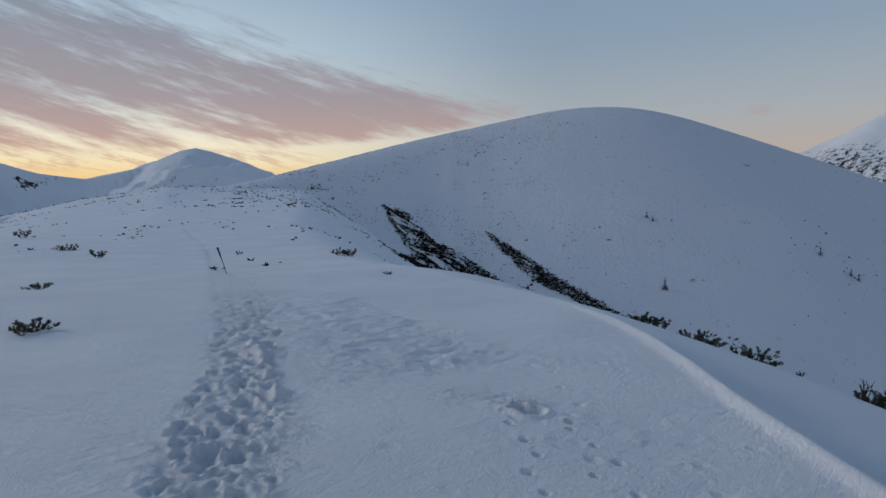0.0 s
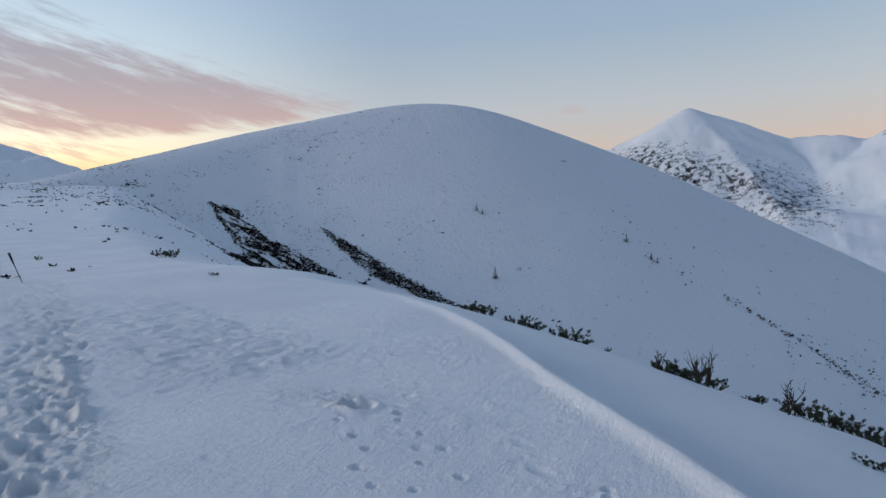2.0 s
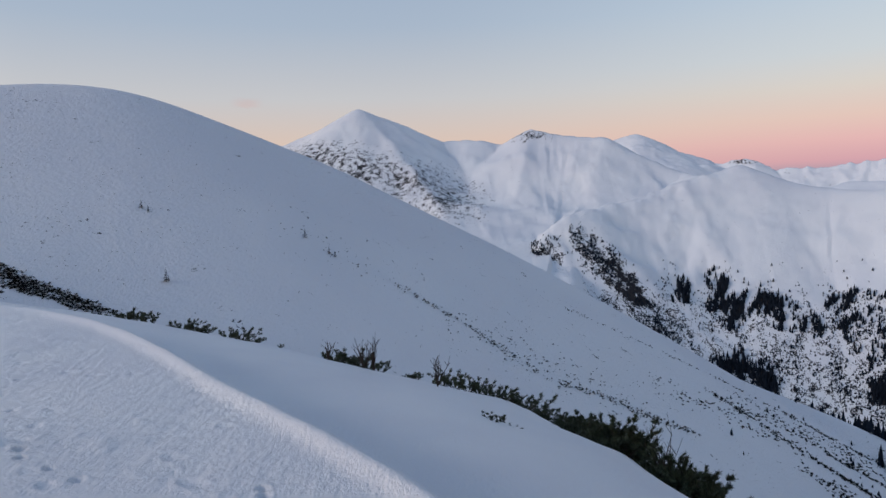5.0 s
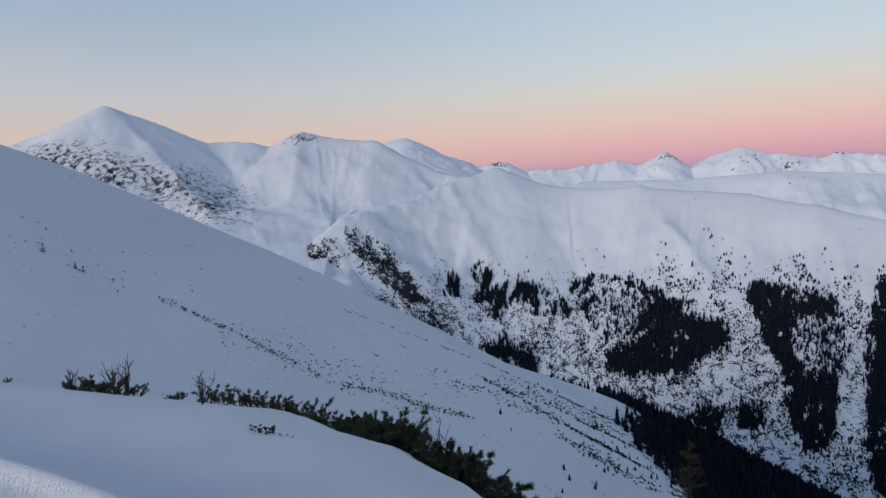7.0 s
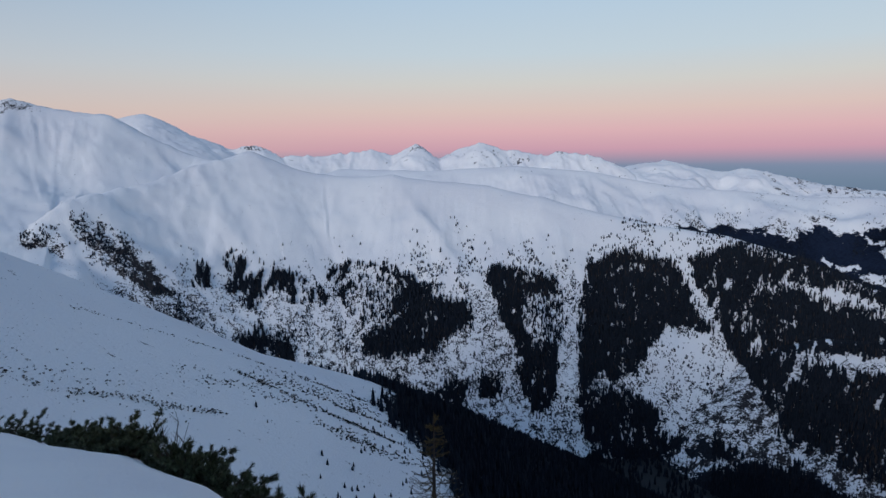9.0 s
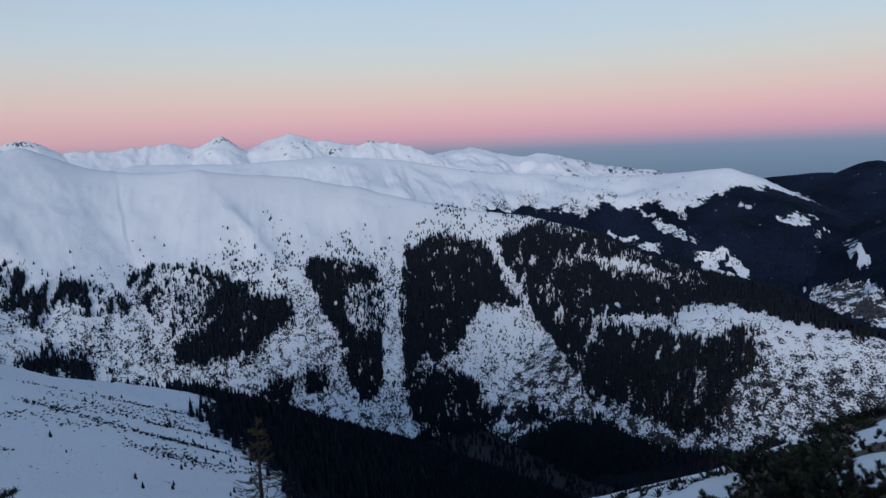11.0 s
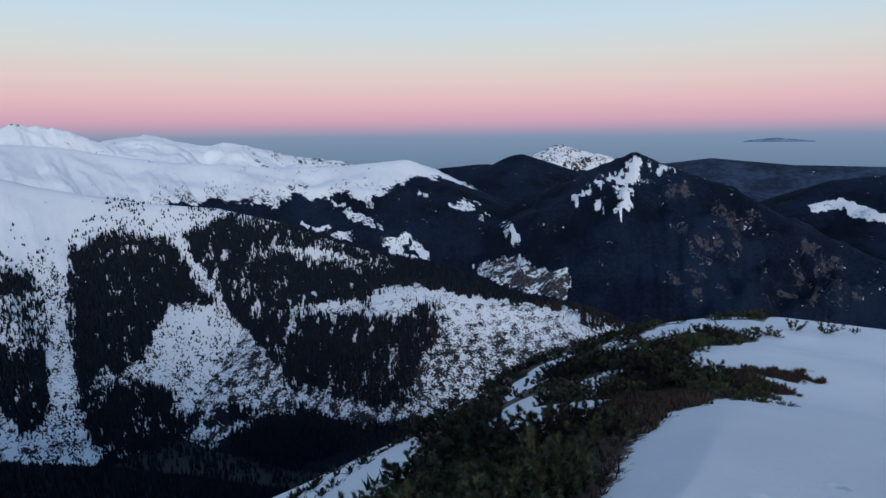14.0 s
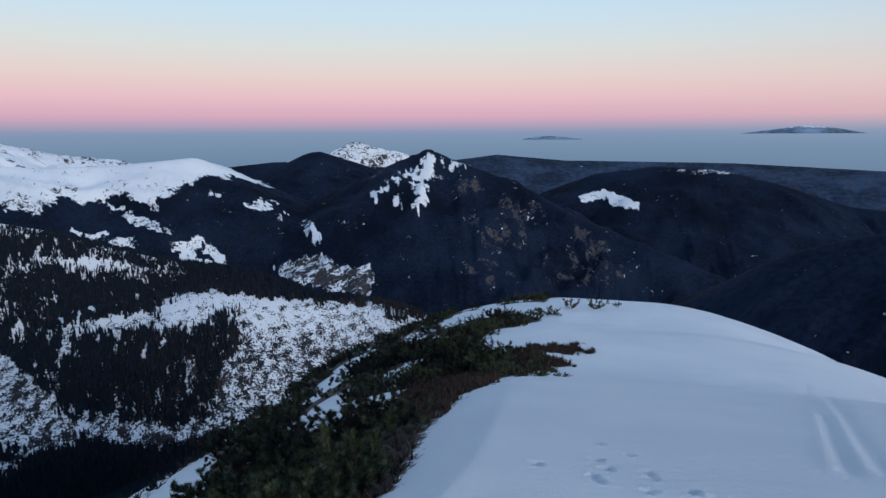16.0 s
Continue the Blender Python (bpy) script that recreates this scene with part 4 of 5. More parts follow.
# spruce tone pushed to blue, so aerial haze sits in the colour
SPRUCE = leaf_paint("haze_blue_spruce", (0.006, 0.010, 0.018), (0.016, 0.023, 0.036), 0.9, 0.02)
BARE_WOOD = leaf_paint("leafless_grey", (0.020, 0.019, 0.020), (0.05, 0.044, 0.044), 0.9, 0.02)
NEEDLE = leaf_paint("pine_needles", (0.013, 0.018, 0.009), (0.100, 0.112, 0.058), 0.55, 2.0)
BARK = leaf_paint("brown_bark", (0.035, 0.024, 0.018), (0.075, 0.055, 0.042), 0.85, 20.0)
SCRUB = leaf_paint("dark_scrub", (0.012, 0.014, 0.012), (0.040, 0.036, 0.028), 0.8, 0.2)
GRASS = leaf_paint("dry_grass", (0.030, 0.026, 0.024), (0.10, 0.08, 0.065), 0.8, 0.2)
HEATHER = leaf_paint("brown_heath", (0.022, 0.014, 0.011), (0.085, 0.052, 0.038), 0.8, 1.0)


def place(az, r):
    a = np.radians(az)
    return -np.sin(a) * r, np.cos(a) * r


# ---- woods ----


def cones(name, x, y, z, tall, rng, mat, slim=0.2):
    """Many small spruces of two ragged tiers each."""
    n, sides = len(x), 5
    turn = rng.uniform(0, 6.28, n)
    tris = []
    for lo, hi, w in ((0.0, 0.62, 1.0), (0.38, 1.0, 0.66)):
        for k in range(sides):
            a, b = turn + 2 * math.pi * k / sides, turn + 2 * math.pi * (k + 1) / sides
            wa, wb = tall * slim * w * rng.uniform(0.7, 1.15, n), tall * slim * w * rng.uniform(0.7, 1.15, n)
            base = z + tall * (lo - 0.04)
            tris.append(np.stack([np.stack([x + np.cos(a) * wa, y + np.sin(a) * wa, base], -1), np.stack([x + np.cos(b) * wb, y + np.sin(b) * wb, base], -1),
                                  np.stack([x, y, z + tall * hi], -1)], 1))
    return part(name, tri_mesh(name, np.concatenate(tris)), mat)


def scatter(land, az0, az1, r0, r1, count, density, rng):
    """Random places on a mountain, as thick as the density says."""
    az, r = rng.uniform(az0, az1, count), np.sqrt(rng.uniform(r0 * r0, r1 * r1, count))
    z = land_height(land, az, r)
    keep = rng.uniform(0, 1, count) < density(az, z, r)
    return az[keep], r[keep], z[keep]


rng = np.random.RandomState(11)
MAIN_LAND, SPUR_LAND, HILL_LAND = LAND[2], LAND[3], LAND[0]
az, r, z = scatter(MAIN_LAND, -2, 70, 1150, 1850, 105000, lambda a, h, d: woods(a, sight(h, d)) ** 1.2 * smooth(h, -575, -562), rng)
x, y = place(az, r)
pale = rng.uniform(0, 1, len(az)) < 0.10 + 0.45 * bumps(az, sight(z, r), [(31.5, -8.6, 3.5, 1.0), (40.5, -10.5, 2.2, 1.5), (20, -18, 4, 4), (12, -19, 3, 4), (48.5, -15.4, 2.6, 0.8), (9, -17, 2, 2)])
tagged(cones("spruce_forest", x[~pale], y[~pale], z[~pale], rng.uniform(7, 16, (~pale).sum()), rng, SPRUCE), "dense dark spruce forest on the snowy slope", "forest", kind="stuff")
tagged(cones("bare_forest", x[pale], y[pale], z[pale], rng.uniform(6, 13, pale.sum()), rng, BARE_WOOD, 0.15), "grey leafless trees between the spruces", "forest", kind="stuff")
az, r, z = scatter(SPUR_LAND, -14, 25, 1080, 1480, 36000, lambda a, h, d: woods(a, sight(h, d)) ** 1.2 * smooth(h, -575, -562), rng)
x, y = place(az, r)
pale = rng.uniform(0, 1, len(az)) < 0.32 * smooth(az, 17, 13) + 0.08 + 0.5 * smooth(az, 8, 5) * smooth(sight(z, r), -14.3, -15)
tagged(cones("spruce_forest", x[~pale], y[~pale], z[~pale], rng.uniform(8, 17, (~pale).sum()), rng, SPRUCE), "dark spruces on the low snowy spur", "forest", kind="stuff")
tagged(cones("bare_forest", x[pale], y[pale], z[pale], rng.uniform(7, 13, pale.sum()), rng, BARE_WOOD, 0.15), "grey leafless trees on the low spur", "forest", kind="stuff")
az, r, z = scatter(MAIN_LAND, 70, 86, 1250, 2000, 40000, lambda a, h, d: 0.32 * within(a, sight(h, d), ROCKY_KNOLL, 0.6) * smooth(fbm((a - 0.3 * sight(h, d)) / 0.6, sight(h, d) / 1.2, 4, 68), -0.2, 0.2) + 0.10 * smooth(sight(h, d), -5, -8) * smooth(fbm(a / 0.8, h / 30, 4, 71), 0.0, 0.3), rng)
x, y = place(az, r)
tagged(cones("dwarf_pine_slope", x, y, z, rng.uniform(3, 7, len(x)), rng, SPRUCE, 0.4), "dark dwarf pine and rock on the steep rib", "bushes", kind="stuff")
az, r, z = scatter(MAIN_LAND, 4, 70, 1150, 1850, 60000, lambda a, h, d: 0.30 * within(a, sight(h, d), CLOSED_WOODS + BROKEN_WOODS, 1.1) * (1 - woods(a, sight(h, d))) * smooth(fbm(a / 1.3, sight(h, d) / 1.0, 4, 72), -0.1, 0.35), rng)
x, y = place(az, r)
tagged(cones("bare_forest", x, y, z, rng.uniform(4, 9, len(x)), rng, BARE_WOOD, 0.14), "thin leafless trees fringing the dark spruce woods", "forest", kind="stuff")
# the wooded valley floor and foot of the near slope
az, r = rng.uniform(-35, 75, 16000), np.sqrt(rng.uniform(300 ** 2, 1350 ** 2, 16000))
x, y = place(az, r)
z = ground_height(x, y)
ok = (z < -110) & (rng.uniform(0, 1, len(z)) < smooth(z, -100, -180))
tagged(cones("spruce_forest", x[ok], y[ok], z[ok], rng.uniform(9, 18, ok.sum()), rng, SPRUCE), "black spruce forest filling the valley floor", "forest", kind="stuff")
az, r, z = scatter(HILL_LAND, 20, 60, 330, 800, 9000, lambda a, h, d: smooth(h, -172, -200), rng)
x, y = place(az, r)
tagged(cones("spruce_forest", x, y, z, rng.uniform(7, 14, len(x)), rng, SPRUCE), "black spruce forest at the foot of the hill", "forest", kind="stuff")
# lone trees at the timberline
az, r, z = scatter(MAIN_LAND, -2, 66, 1250, 1980, 42000, lambda a, h, d: (0.34 * within(a, sight(h, d), LONE_TREES, 0.9) + 0.06 * smooth(sight(h, d), -5.5, -9)) * (1 - woods(a, sight(h, d))) * smooth(fbm(a / 1.0, sight(h, d) / 0.8, 4, 66), -0.4, 0.3) * smooth(np.abs(a - 36.7), 0.5, 0.9), rng)
x, y = place(az, r)
tagged(cones("timberline_spruces", x, y, z, rng.uniform(3.5, 9, len(x)), rng, SPRUCE, 0.36), "scattered small spruces at the timberline", "trees", kind="stuff")
az, r, z = scatter(LAND[7], 3, 34, 2250, 3250, 26000, lambda a, h, d: smooth(sight(h, d), -3.4, -5.0) * smooth(fbm(a / 0.8, h / 60, 4, 69), 0.1, 0.45), rng)
x, y = place(az, r)
tagged(cones("timberline_spruces", x, y, z, rng.uniform(3.5, 8, len(x)), rng, SPRUCE, 0.36), "dark trees dotted along the far ridge", "trees", kind="stuff")
# low scrub on the rocky lower slopes
az, r, z = scatter(MAIN_LAND, 8, 76, 1180, 1900, 120000, lambda a, h, d: 0.6 * smooth(sight(h, d), -7.5, -12) * (1 - woods(a, sight(h, d))) * smooth(fbm((a - 0.006 * h) / 0.8, h / 30, 4, 70, 0.65), -0.15, 0.3), rng)
x, y = place(az, r)
tagged(cones("slope_scrub", x, y, z, rng.uniform(2.0, 4.6, len(x)), rng, SPRUCE, 0.5), "low dark scrub across the snowy lower slopes", "bushes", kind="stuff")
az, r, z = scatter(SPUR_LAND, -8, 14, 1080, 1480, 9000, lambda a, h, d: 0.35 * (1 - woods(a, sight(h, d))) * smooth(fbm(a / 0.8, h / 25, 3, 67), -0.3, 0.3), rng)
x, y = place(az, r)
tagged(cones("clearing_shrubs", x, y, z, rng.uniform(1.5, 5, len(x)), rng, BARE_WOOD, 0.35), "low shrubs and stumps on the felled clearing", "shrubs", kind="stuff")


# ---- scrub on the hill ----


def sprays(name, x, y, z, size, rng, mat, blades=7, flat=0.6, wide=0.30):
    """Low ragged clumps, each of a few pointed blades."""
    n, tris = len(x), []
    for k in range(blades):
        a, lean = rng.uniform(0, 6.28, n), rng.uniform(0.2, 1.3, n)
        d = np.stack([np.cos(a) * np.sin(lean), np.sin(a) * np.sin(lean), np.cos(lean) * flat], -1) * (size * rng.uniform(0.6, 1.2, n))[:, None]
        s = np.stack([-np.sin(a), np.cos(a), np.zeros(n)], -1) * (size * wide)[:, None]
        o = np.stack([x, y, z - 0.03], -1)
        tris.append(np.stack([o + s + 0.15 * d, o - s + 0.15 * d, o + d], 1))
    return part(name, tri_mesh(name, np.concatenate(tris)), mat)


def on_hill(az, r):
    z = land_height(HILL_LAND, az, r)
    x, y = place(az, r)
    return x, y, np.maximum(z, ground_height(x, y))


def strip(az0, r0, az1, r1, count, wide, rng, tail=1.0):
    """Places along a band that runs down the hill."""
    t = rng.uniform(0, 1, count) ** tail
    az = az0 + (az1 - az0) * t + rng.normal(0, 1, count) * wide * 0.5
    r = r0 + (r1 - r0) * t + rng.normal(0, 1, count) * wide * 4
    streak = fbm(az * 1.3 + r * 0.05, r / 9, 3, 21)
    keep = streak > -0.30
    return az[keep], r[keep]


BANDS = (
    ("dark band of dwarf pine down the snowy hill", 1.15, 9000, [[(138.2, 0.8), (136.0, -0.1), (134.0, -2.2), (130.5, -4.3), (127.0, -6.6), (130.0, -6.3), (134.1, -5.5), (135.6, -4.6), (137.6, -4.5), (137.1, -3.9), (135.3, -3.7), (137.0, -1.6)]]),
    ("narrow dark strip of dwarf pine on the hillside", 1.0, 11000, [[(128.9, -1.8), (127.0, -3.0), (123.0, -5.8), (117.4, -8.9), (119.1, -8.8), (124.0, -6.5), (127.0, -4.2)]]),
    ("loose heath patches beside the dark pine band", 0.8, 2200, [[(147.5, 1.6), (138.5, 0.9), (137.0, -1.1), (136.0, -4.2), (141.1, -3.6), (144.5, -0.6)], [(133.0, -1.0), (129.0, -1.6), (127.0, -4.0), (130.5, -3.8)]]))
for i, (label, size, count, outlines) in enumerate(BANDS):
    corners = np.array([p for outline in outlines for p in outline])
    az, r = rng.uniform(corners[:, 0].min() - 0.5, corners[:, 0].max() + 0.5, count * 6), rng.uniform(150, 330, count * 6)
    x, y, z = on_hill(az, r)
    el = sight(z, r)
    lay = fbm((el - 0.66 * az) / 0.28, (az + 0.66 * el) / 1.6, 4, 21 + i, 0.6)
    t = within(az + 0.35 * lay, el + 0.35 * lay, outlines, 0.25) * (smooth(lay, -0.22, 0.0) if i < 1 else smooth(lay, -0.5, -0.2) if i < 2 else 0.35 * smooth(lay, 0.05, 0.3))
    ok = rng.uniform(0, 1, len(az)) < t
    x, y, z = x[ok], y[ok], z[ok]
    tagged(sprays("dwarf_pine_thicket", x, y, z, rng.uniform(0.5, 1.0, len(x)) * size, rng, SCRUB, 9), label, "bushes", kind="stuff")
lines = [(94.5, 284, 88, 276, 90, 0.16), (88.3, 275, 80, 264, 110, 0.20), (80.3, 266, 74, 285, 120, 0.22), (74.3, 281, 68, 300, 110, 0.24), (79.4, 361, 61.3, 440, 160, 0.16), (67.7, 372, 57.4, 371, 260, 0.3), (57.4, 372, 52.5, 380, 160, 0.3), (66, 372, 56, 420, 170, 0.5), (72, 330, 60, 372, 220, 0.9), (64, 400, 55, 452, 260, 1.1), (60, 340, 52, 352, 240, 0.8), (90, 275, 72, 285, 200, 1.2),
         (62, 440, 54, 480, 200, 0.4), (59, 400, 52, 430, 170, 0.3), (104, 300, 96, 285, 40, 0.8)]
az, r = (np.concatenate(c) for c in zip(*[strip(*run[:5], run[5] * 1.8, rng) for run in lines]))
x, y, z = on_hill(az, r)
tagged(sprays("dwarf_pine_rows", x, y, z, rng.uniform(0.5, 1.25, len(x)) * np.interp(az, (58, 76), (1.5, 1.0)), rng, SCRUB, 8), "broken rows of dwarf pine along the snowy flank", "bushes", kind="stuff")
# low tufts that pierce the snow
az, r = rng.uniform(52, 178, 90000), rng.uniform(70, 450, 90000)
thick = smooth(r, 130, 190) * np.where(az > 120, 0.75, 0.22) * smooth(fbm(az / 3.5, r / 14, 5, 31, 0.65), -0.1, 0.5) * np.where((az < 128) & (r > 330), 0.45, 1.0)
ok = rng.uniform(0, 1, len(az)) < thick
az, r = az[ok], r[ok]
x, y, z = on_hill(az, r)
ok = z > -175
tagged(sprays("grass_tufts", x[ok], y[ok], z[ok], rng.uniform(0.25, 0.8, ok.sum()) * np.interp(az[ok], (112, 124), (1.0, 1.3)), rng, GRASS, 5, 0.4), "sparse dry grass tufts poking through hill snow", "grass", kind="stuff")
az, r = rng.uniform(134, 172, 5000), rng.uniform(26, 190, 5000)
ok = rng.uniform(0, 1, 5000) < 0.34 * smooth(fbm(az / 4, r / 10, 4, 32), 0.0, 0.45) * smooth(r, 20, 60) * smooth(r, 185, 90)
x, y = place(az[ok], r[ok])
tagged(sprays("grass_tufts", x, y, ground_height(x, y), rng.uniform(0.10, 0.45, ok.sum()), rng, SCRUB, 7), "dark heath tufts on the windswept snow crest", "grass", kind="stuff")
az, r = rng.uniform(50, 75, 1100), rng.uniform(240, 520, 1100)
x, y, z = on_hill(az, r)
ok = (z > -215) & (z < -70) & (rng.uniform(0, 1, 1100) < 0.5 * smooth(az, 70, 56) * smooth(fbm(az / 2.0, r / 30, 3, 35), 0.0, 0.3))
tagged(cones("young_spruces", x[ok], y[ok], z[ok], rng.uniform(1.0, 3.6, ok.sum()), rng, SPRUCE, 0.30), "small young spruces on the lower snowy flank", "trees", kind="stuff")

# ---- dwarf pines near by ----


def brush(rng, base, tip, needles, spread, width):
    """Needles all round a shoot from base to tip."""
    base, tip = np.array(base), np.array(tip)
    d = tip - base
    ln = np.linalg.norm(d)
    d = d / ln
    side = np.cross(d, (0.3, 0.5, 0.81))
    side /= np.linalg.norm(side)
    other = np.cross(d, side)
    t, a = rng.uniform(0.05, 1.0, needles), rng.uniform(0, 6.28, needles)
    o = base + d * (ln * t)[:, None]
    out = side * np.cos(a)[:, None] + other * np.sin(a)[:, None]
    n = out * 0.85 + d * rng.uniform(0.2, 0.95, needles)[:, None]
    n *= (spread * rng.uniform(0.75, 1.15, needles))[:, None]
    s = np.cross(n, d)
    s /= np.linalg.norm(s, axis=1)[:, None] + 1e-9
    return np.stack([o + s * width, o - s * width, o + n], 1)


def dwarf_pine(seed, branches, reach, tall):
    """A low mountain pine: bowed limbs that end in upright needle brushes."""
    rng = np.random.RandomState(seed)
    root = tagged(new("dwarf_pine"), "low dark green dwarf pine bush in the snow", "bush", "dwarf pines on the slope")
    limbs, needles = [], []
    for i in range(branches):
        a = 6.28 * i / branches + rng.uniform(-0.4, 0.4)
        ln, up = reach * rng.uniform(0.5, 1.0), tall * rng.uniform(0.45, 1.0)
        way = np.array([math.cos(a), math.sin(a), 0])
        pts = [way * (ln * t) + np.array([0, 0, up * (t ** 1.5) - 0.06]) + rng.normal(0, 0.012, 3) for t in (0, 0.3, 0.6, 0.85, 1.0)]
        limbs.append(tube(pts, (0.016, 0.013, 0.010, 0.007, 0.004), 4))
        for t in (0.35, 0.5, 0.62, 0.74, 0.86, 1.0):
            j = min(int(np.searchsorted((0, 0.3, 0.6, 0.85, 1.0), t)), 4)
            start = pts[j] + rng.normal(0, 0.02, 3)
            tip = start + way * rng.uniform(-0.03, 0.09) + rng.normal(0, 0.055, 3) * (1, 1, 0.2) + np.array([0, 0, rng.uniform(0.05, 0.10)])
            limbs.append(tube([start, (start + tip) / 2, tip], (0.006, 0.005, 0.003), 3))
            needles.append(brush(rng, start, tip, 84, 0.074, 0.0066))
    part("limb_frame", joined("limb_frame", limbs), BARK, root, "brown bowed limbs")
    part("foliage", tri_mesh("foliage", np.concatenate(needles)), NEEDLE, root, "green needle brushes")
    return root


KINDS = [dwarf_pine(100, 9, 0.55, 0.50), dwarf_pine(101, 8, 0.62, 0.42), dwarf_pine(102, 7, 0.45, 0.62), dwarf_pine(103, 10, 0.70, 0.36)]
used = set()


def plant(u, v, size, rng, sink=0.0):
    x, y = u * N_U[0] + v * N_V[0], u * N_U[1] + v * N_V[1]
    z = float(ground_height(np.array([x]), np.array([y]))[0]) - sink
    kind = KINDS[rng.randint(len(KINDS))]
    m = Matrix.Translation((x, y, z)) @ Euler((rng.uniform(-0.15, 0.15), rng.uniform(-0.15, 0.15), rng.uniform(0, 6.28))).to_matrix().to_4x4()
    if kind not in used:
        used.add(kind)
        ob = kind
        ob.matrix_basis = m
        ob.scale = (size,) * 3
        return ob
    ob = copy_thing(kind, m)
    ob.scale = (size,) * 3
    return ob


def plant_at(az, r, size, rng, sink=0.0):
    a = radians(az - 65)
    return plant(r * math.cos(a), r * math.sin(a), size, rng, sink)


def brow(az):
    """How far off the drift falls out of sight."""
    r = np.linspace(6, 22, 320)
    x, y = place(az, r)
    u, v = x * N_U[0] + y * N_U[1], x * N_V[0] + y * N_V[1]
    rise = np.where(u - edge_of(v) > 0.7, (ground_height(x, y) - EYE) / (r - 0.4), -9)
    return float(r[np.argmax(rise)])


rng = np.random.RandomState(5)
# single bushes along the edge of the drift
for az_, back_, s_ in ((116.2, 0.3, 0.62), (115.2, 0.5, 0.72), (114.4, 0.3, 0.55), (112.2, 0.4, 0.70), (111.2, 0.3, 0.62), (110.6, 0.6, 0.5), (108.6, 0.4, 0.5), (107.4, 0.3, 0.62), (106.6, 0.5, 0.45), (104.4, 0.2, 0.25),
                       (99.8, 0.3, 0.62), (98.9, 0.4, 0.75), (98.0, 0.5, 0.70), (97.0, 0.4, 0.58), (96.0, 0.5, 0.45), (93.4, 0.3, 0.34), (92.8, 0.5, 0.35), (90.4, 0.3, 0.58), (89.4, 0.5, 0.66), (88.3, 0.4, 0.60), (87.2, 0.6, 0.55), (86.0, 0.4, 0.6), (84.8, 0.5, 0.62)):
    plant_at(az_, brow(az_) + back_, s_ * 0.78, rng)
for az_, r_, s_ in ((86.1, 6.9, 0.24), (85.2, 6.8, 0.16), (84.5, 6.7, 0.15)):
    plant_at(az_, r_, s_, rng, 0.03)
# the thick hedge below the drift
for i in range(95):
    az_ = 54 + 31 * rng.uniform(0, 1) ** 0.8
    plant_at(az_, brow(az_) + 0.25 + 2.4 * rng.uniform(0, 1) ** 1.4, rng.uniform(0.5, 0.85) * float(np.interp(az_, (54, 62, 74, 85), (0.8, 1.1, 1.05, 0.8))), rng)
# the pine slope beside the descending crest
far_pines, far_shaded_pines = [], []


def leafed(u, v, size, rng):
    """The needles of one pine farther down the slope, to be joined."""
    x, y = u * N_U[0] + v * N_V[0], u * N_U[1] + v * N_V[1]
    z = float(ground_height(np.array([x]), np.array([y]))[0])
    me = [c for c in KINDS[rng.randint(len(KINDS))].children if c.name.startswith("foliage")][0].data
    co = np.empty(len(me.vertices) * 3, np.float32)
    me.vertices.foreach_get("co", co)
    a = rng.uniform(0, 6.28)
    c, s = math.cos(a), math.sin(a)
    co = co.reshape(-1, 3) @ np.array([[c, s, 0], [-s, c, 0], [0, 0, 1]], np.float32) * size
    return co + np.array([x, y, z], np.float32)


made = 0
while made < 640:
    v = -2.6 - 36 * rng.uniform(0, 1) ** 1.3
    u = float(edge_of(v)) + (0.9 if v > -9 else 0.4) + rng.uniform(0, 2.3 + 0.43 * -v)
    if scrub(np.array([u]), np.array([v]))[0] < 0.55 or heath_mat(u, v) > 0.48:
        continue
    size = rng.uniform(0.7, 1.1) * (0.66 if v > -7 else 0.62 if v > -13 else 0.8)
    if v > -5.2:
        plant(u, v, size, rng)
    else:
        (far_pines if rng.uniform() < 0.45 else far_shaded_pines).append(leafed(u, v, size, rng))
    made += 1
tagged(part("dwarf_pine_thicket", tri_mesh("dwarf_pine_thicket", np.concatenate(far_pines)), NEEDLE), "dense dwarf pine thicket on the steep snowy slope", "bushes", kind="stuff")
# same pine foliage in the dark brown scrub colour, standing in for shade
tagged(part("dwarf_pine_thicket", tri_mesh("dwarf_pine_thicket", np.concatenate(far_shaded_pines)), SCRUB), "dwarf pines in a darker, shaded brown tone", "bushes", kind="stuff")
for u_, v_, s_ in ((1.55, -4.3, 0.22), (1.45, -4.55, 0.24), (1.6, -4.7, 0.18), (1.05, -9.4, 0.42), (0.78, -9.6, 0.5), (0.35, -10.0, 0.2), (2.2, -23.5, 0.9), (0.6, -29.5, 0.9), (-0.6, -30, 0.9), (1.5, -28, 0.9), (-1.6, -31, 0.5), (0.9, -15.0, 0.6)):
    plant(u_, v_, s_, rng)
for lone_az, lone_r, s_ in ((164.7, 12.4, 0.5), (165.4, 12.0, 0.3), (164.6, 20.2, 0.5), (160.9, 44.0, 1.1), (165.8, 70.0, 1.6), (163.0, 52.0, 1.1), (141.7, 38.0, 1.0), (140.9, 38.4, 0.8), (137.7, 19.6, 0.22), (150.4, 42, 0.5)):
    plant_at(lone_az, lone_r, s_, rng)

# brown heath mat
n = 34000
u, v = rng.uniform(-1.5, 4.5, n), rng.uniform(-19, -3, n)
ok = ((heath_mat(u, v) > 0.40) & (scrub(u, v) > 0.5)) | ((scrub(u, v) > 0.6) & (rng.uniform(0, 1, n) < 0.35))
u, v = u[ok], v[ok]
x, y = u * N_U[0] + v * N_V[0], u * N_U[1] + v * N_V[1]
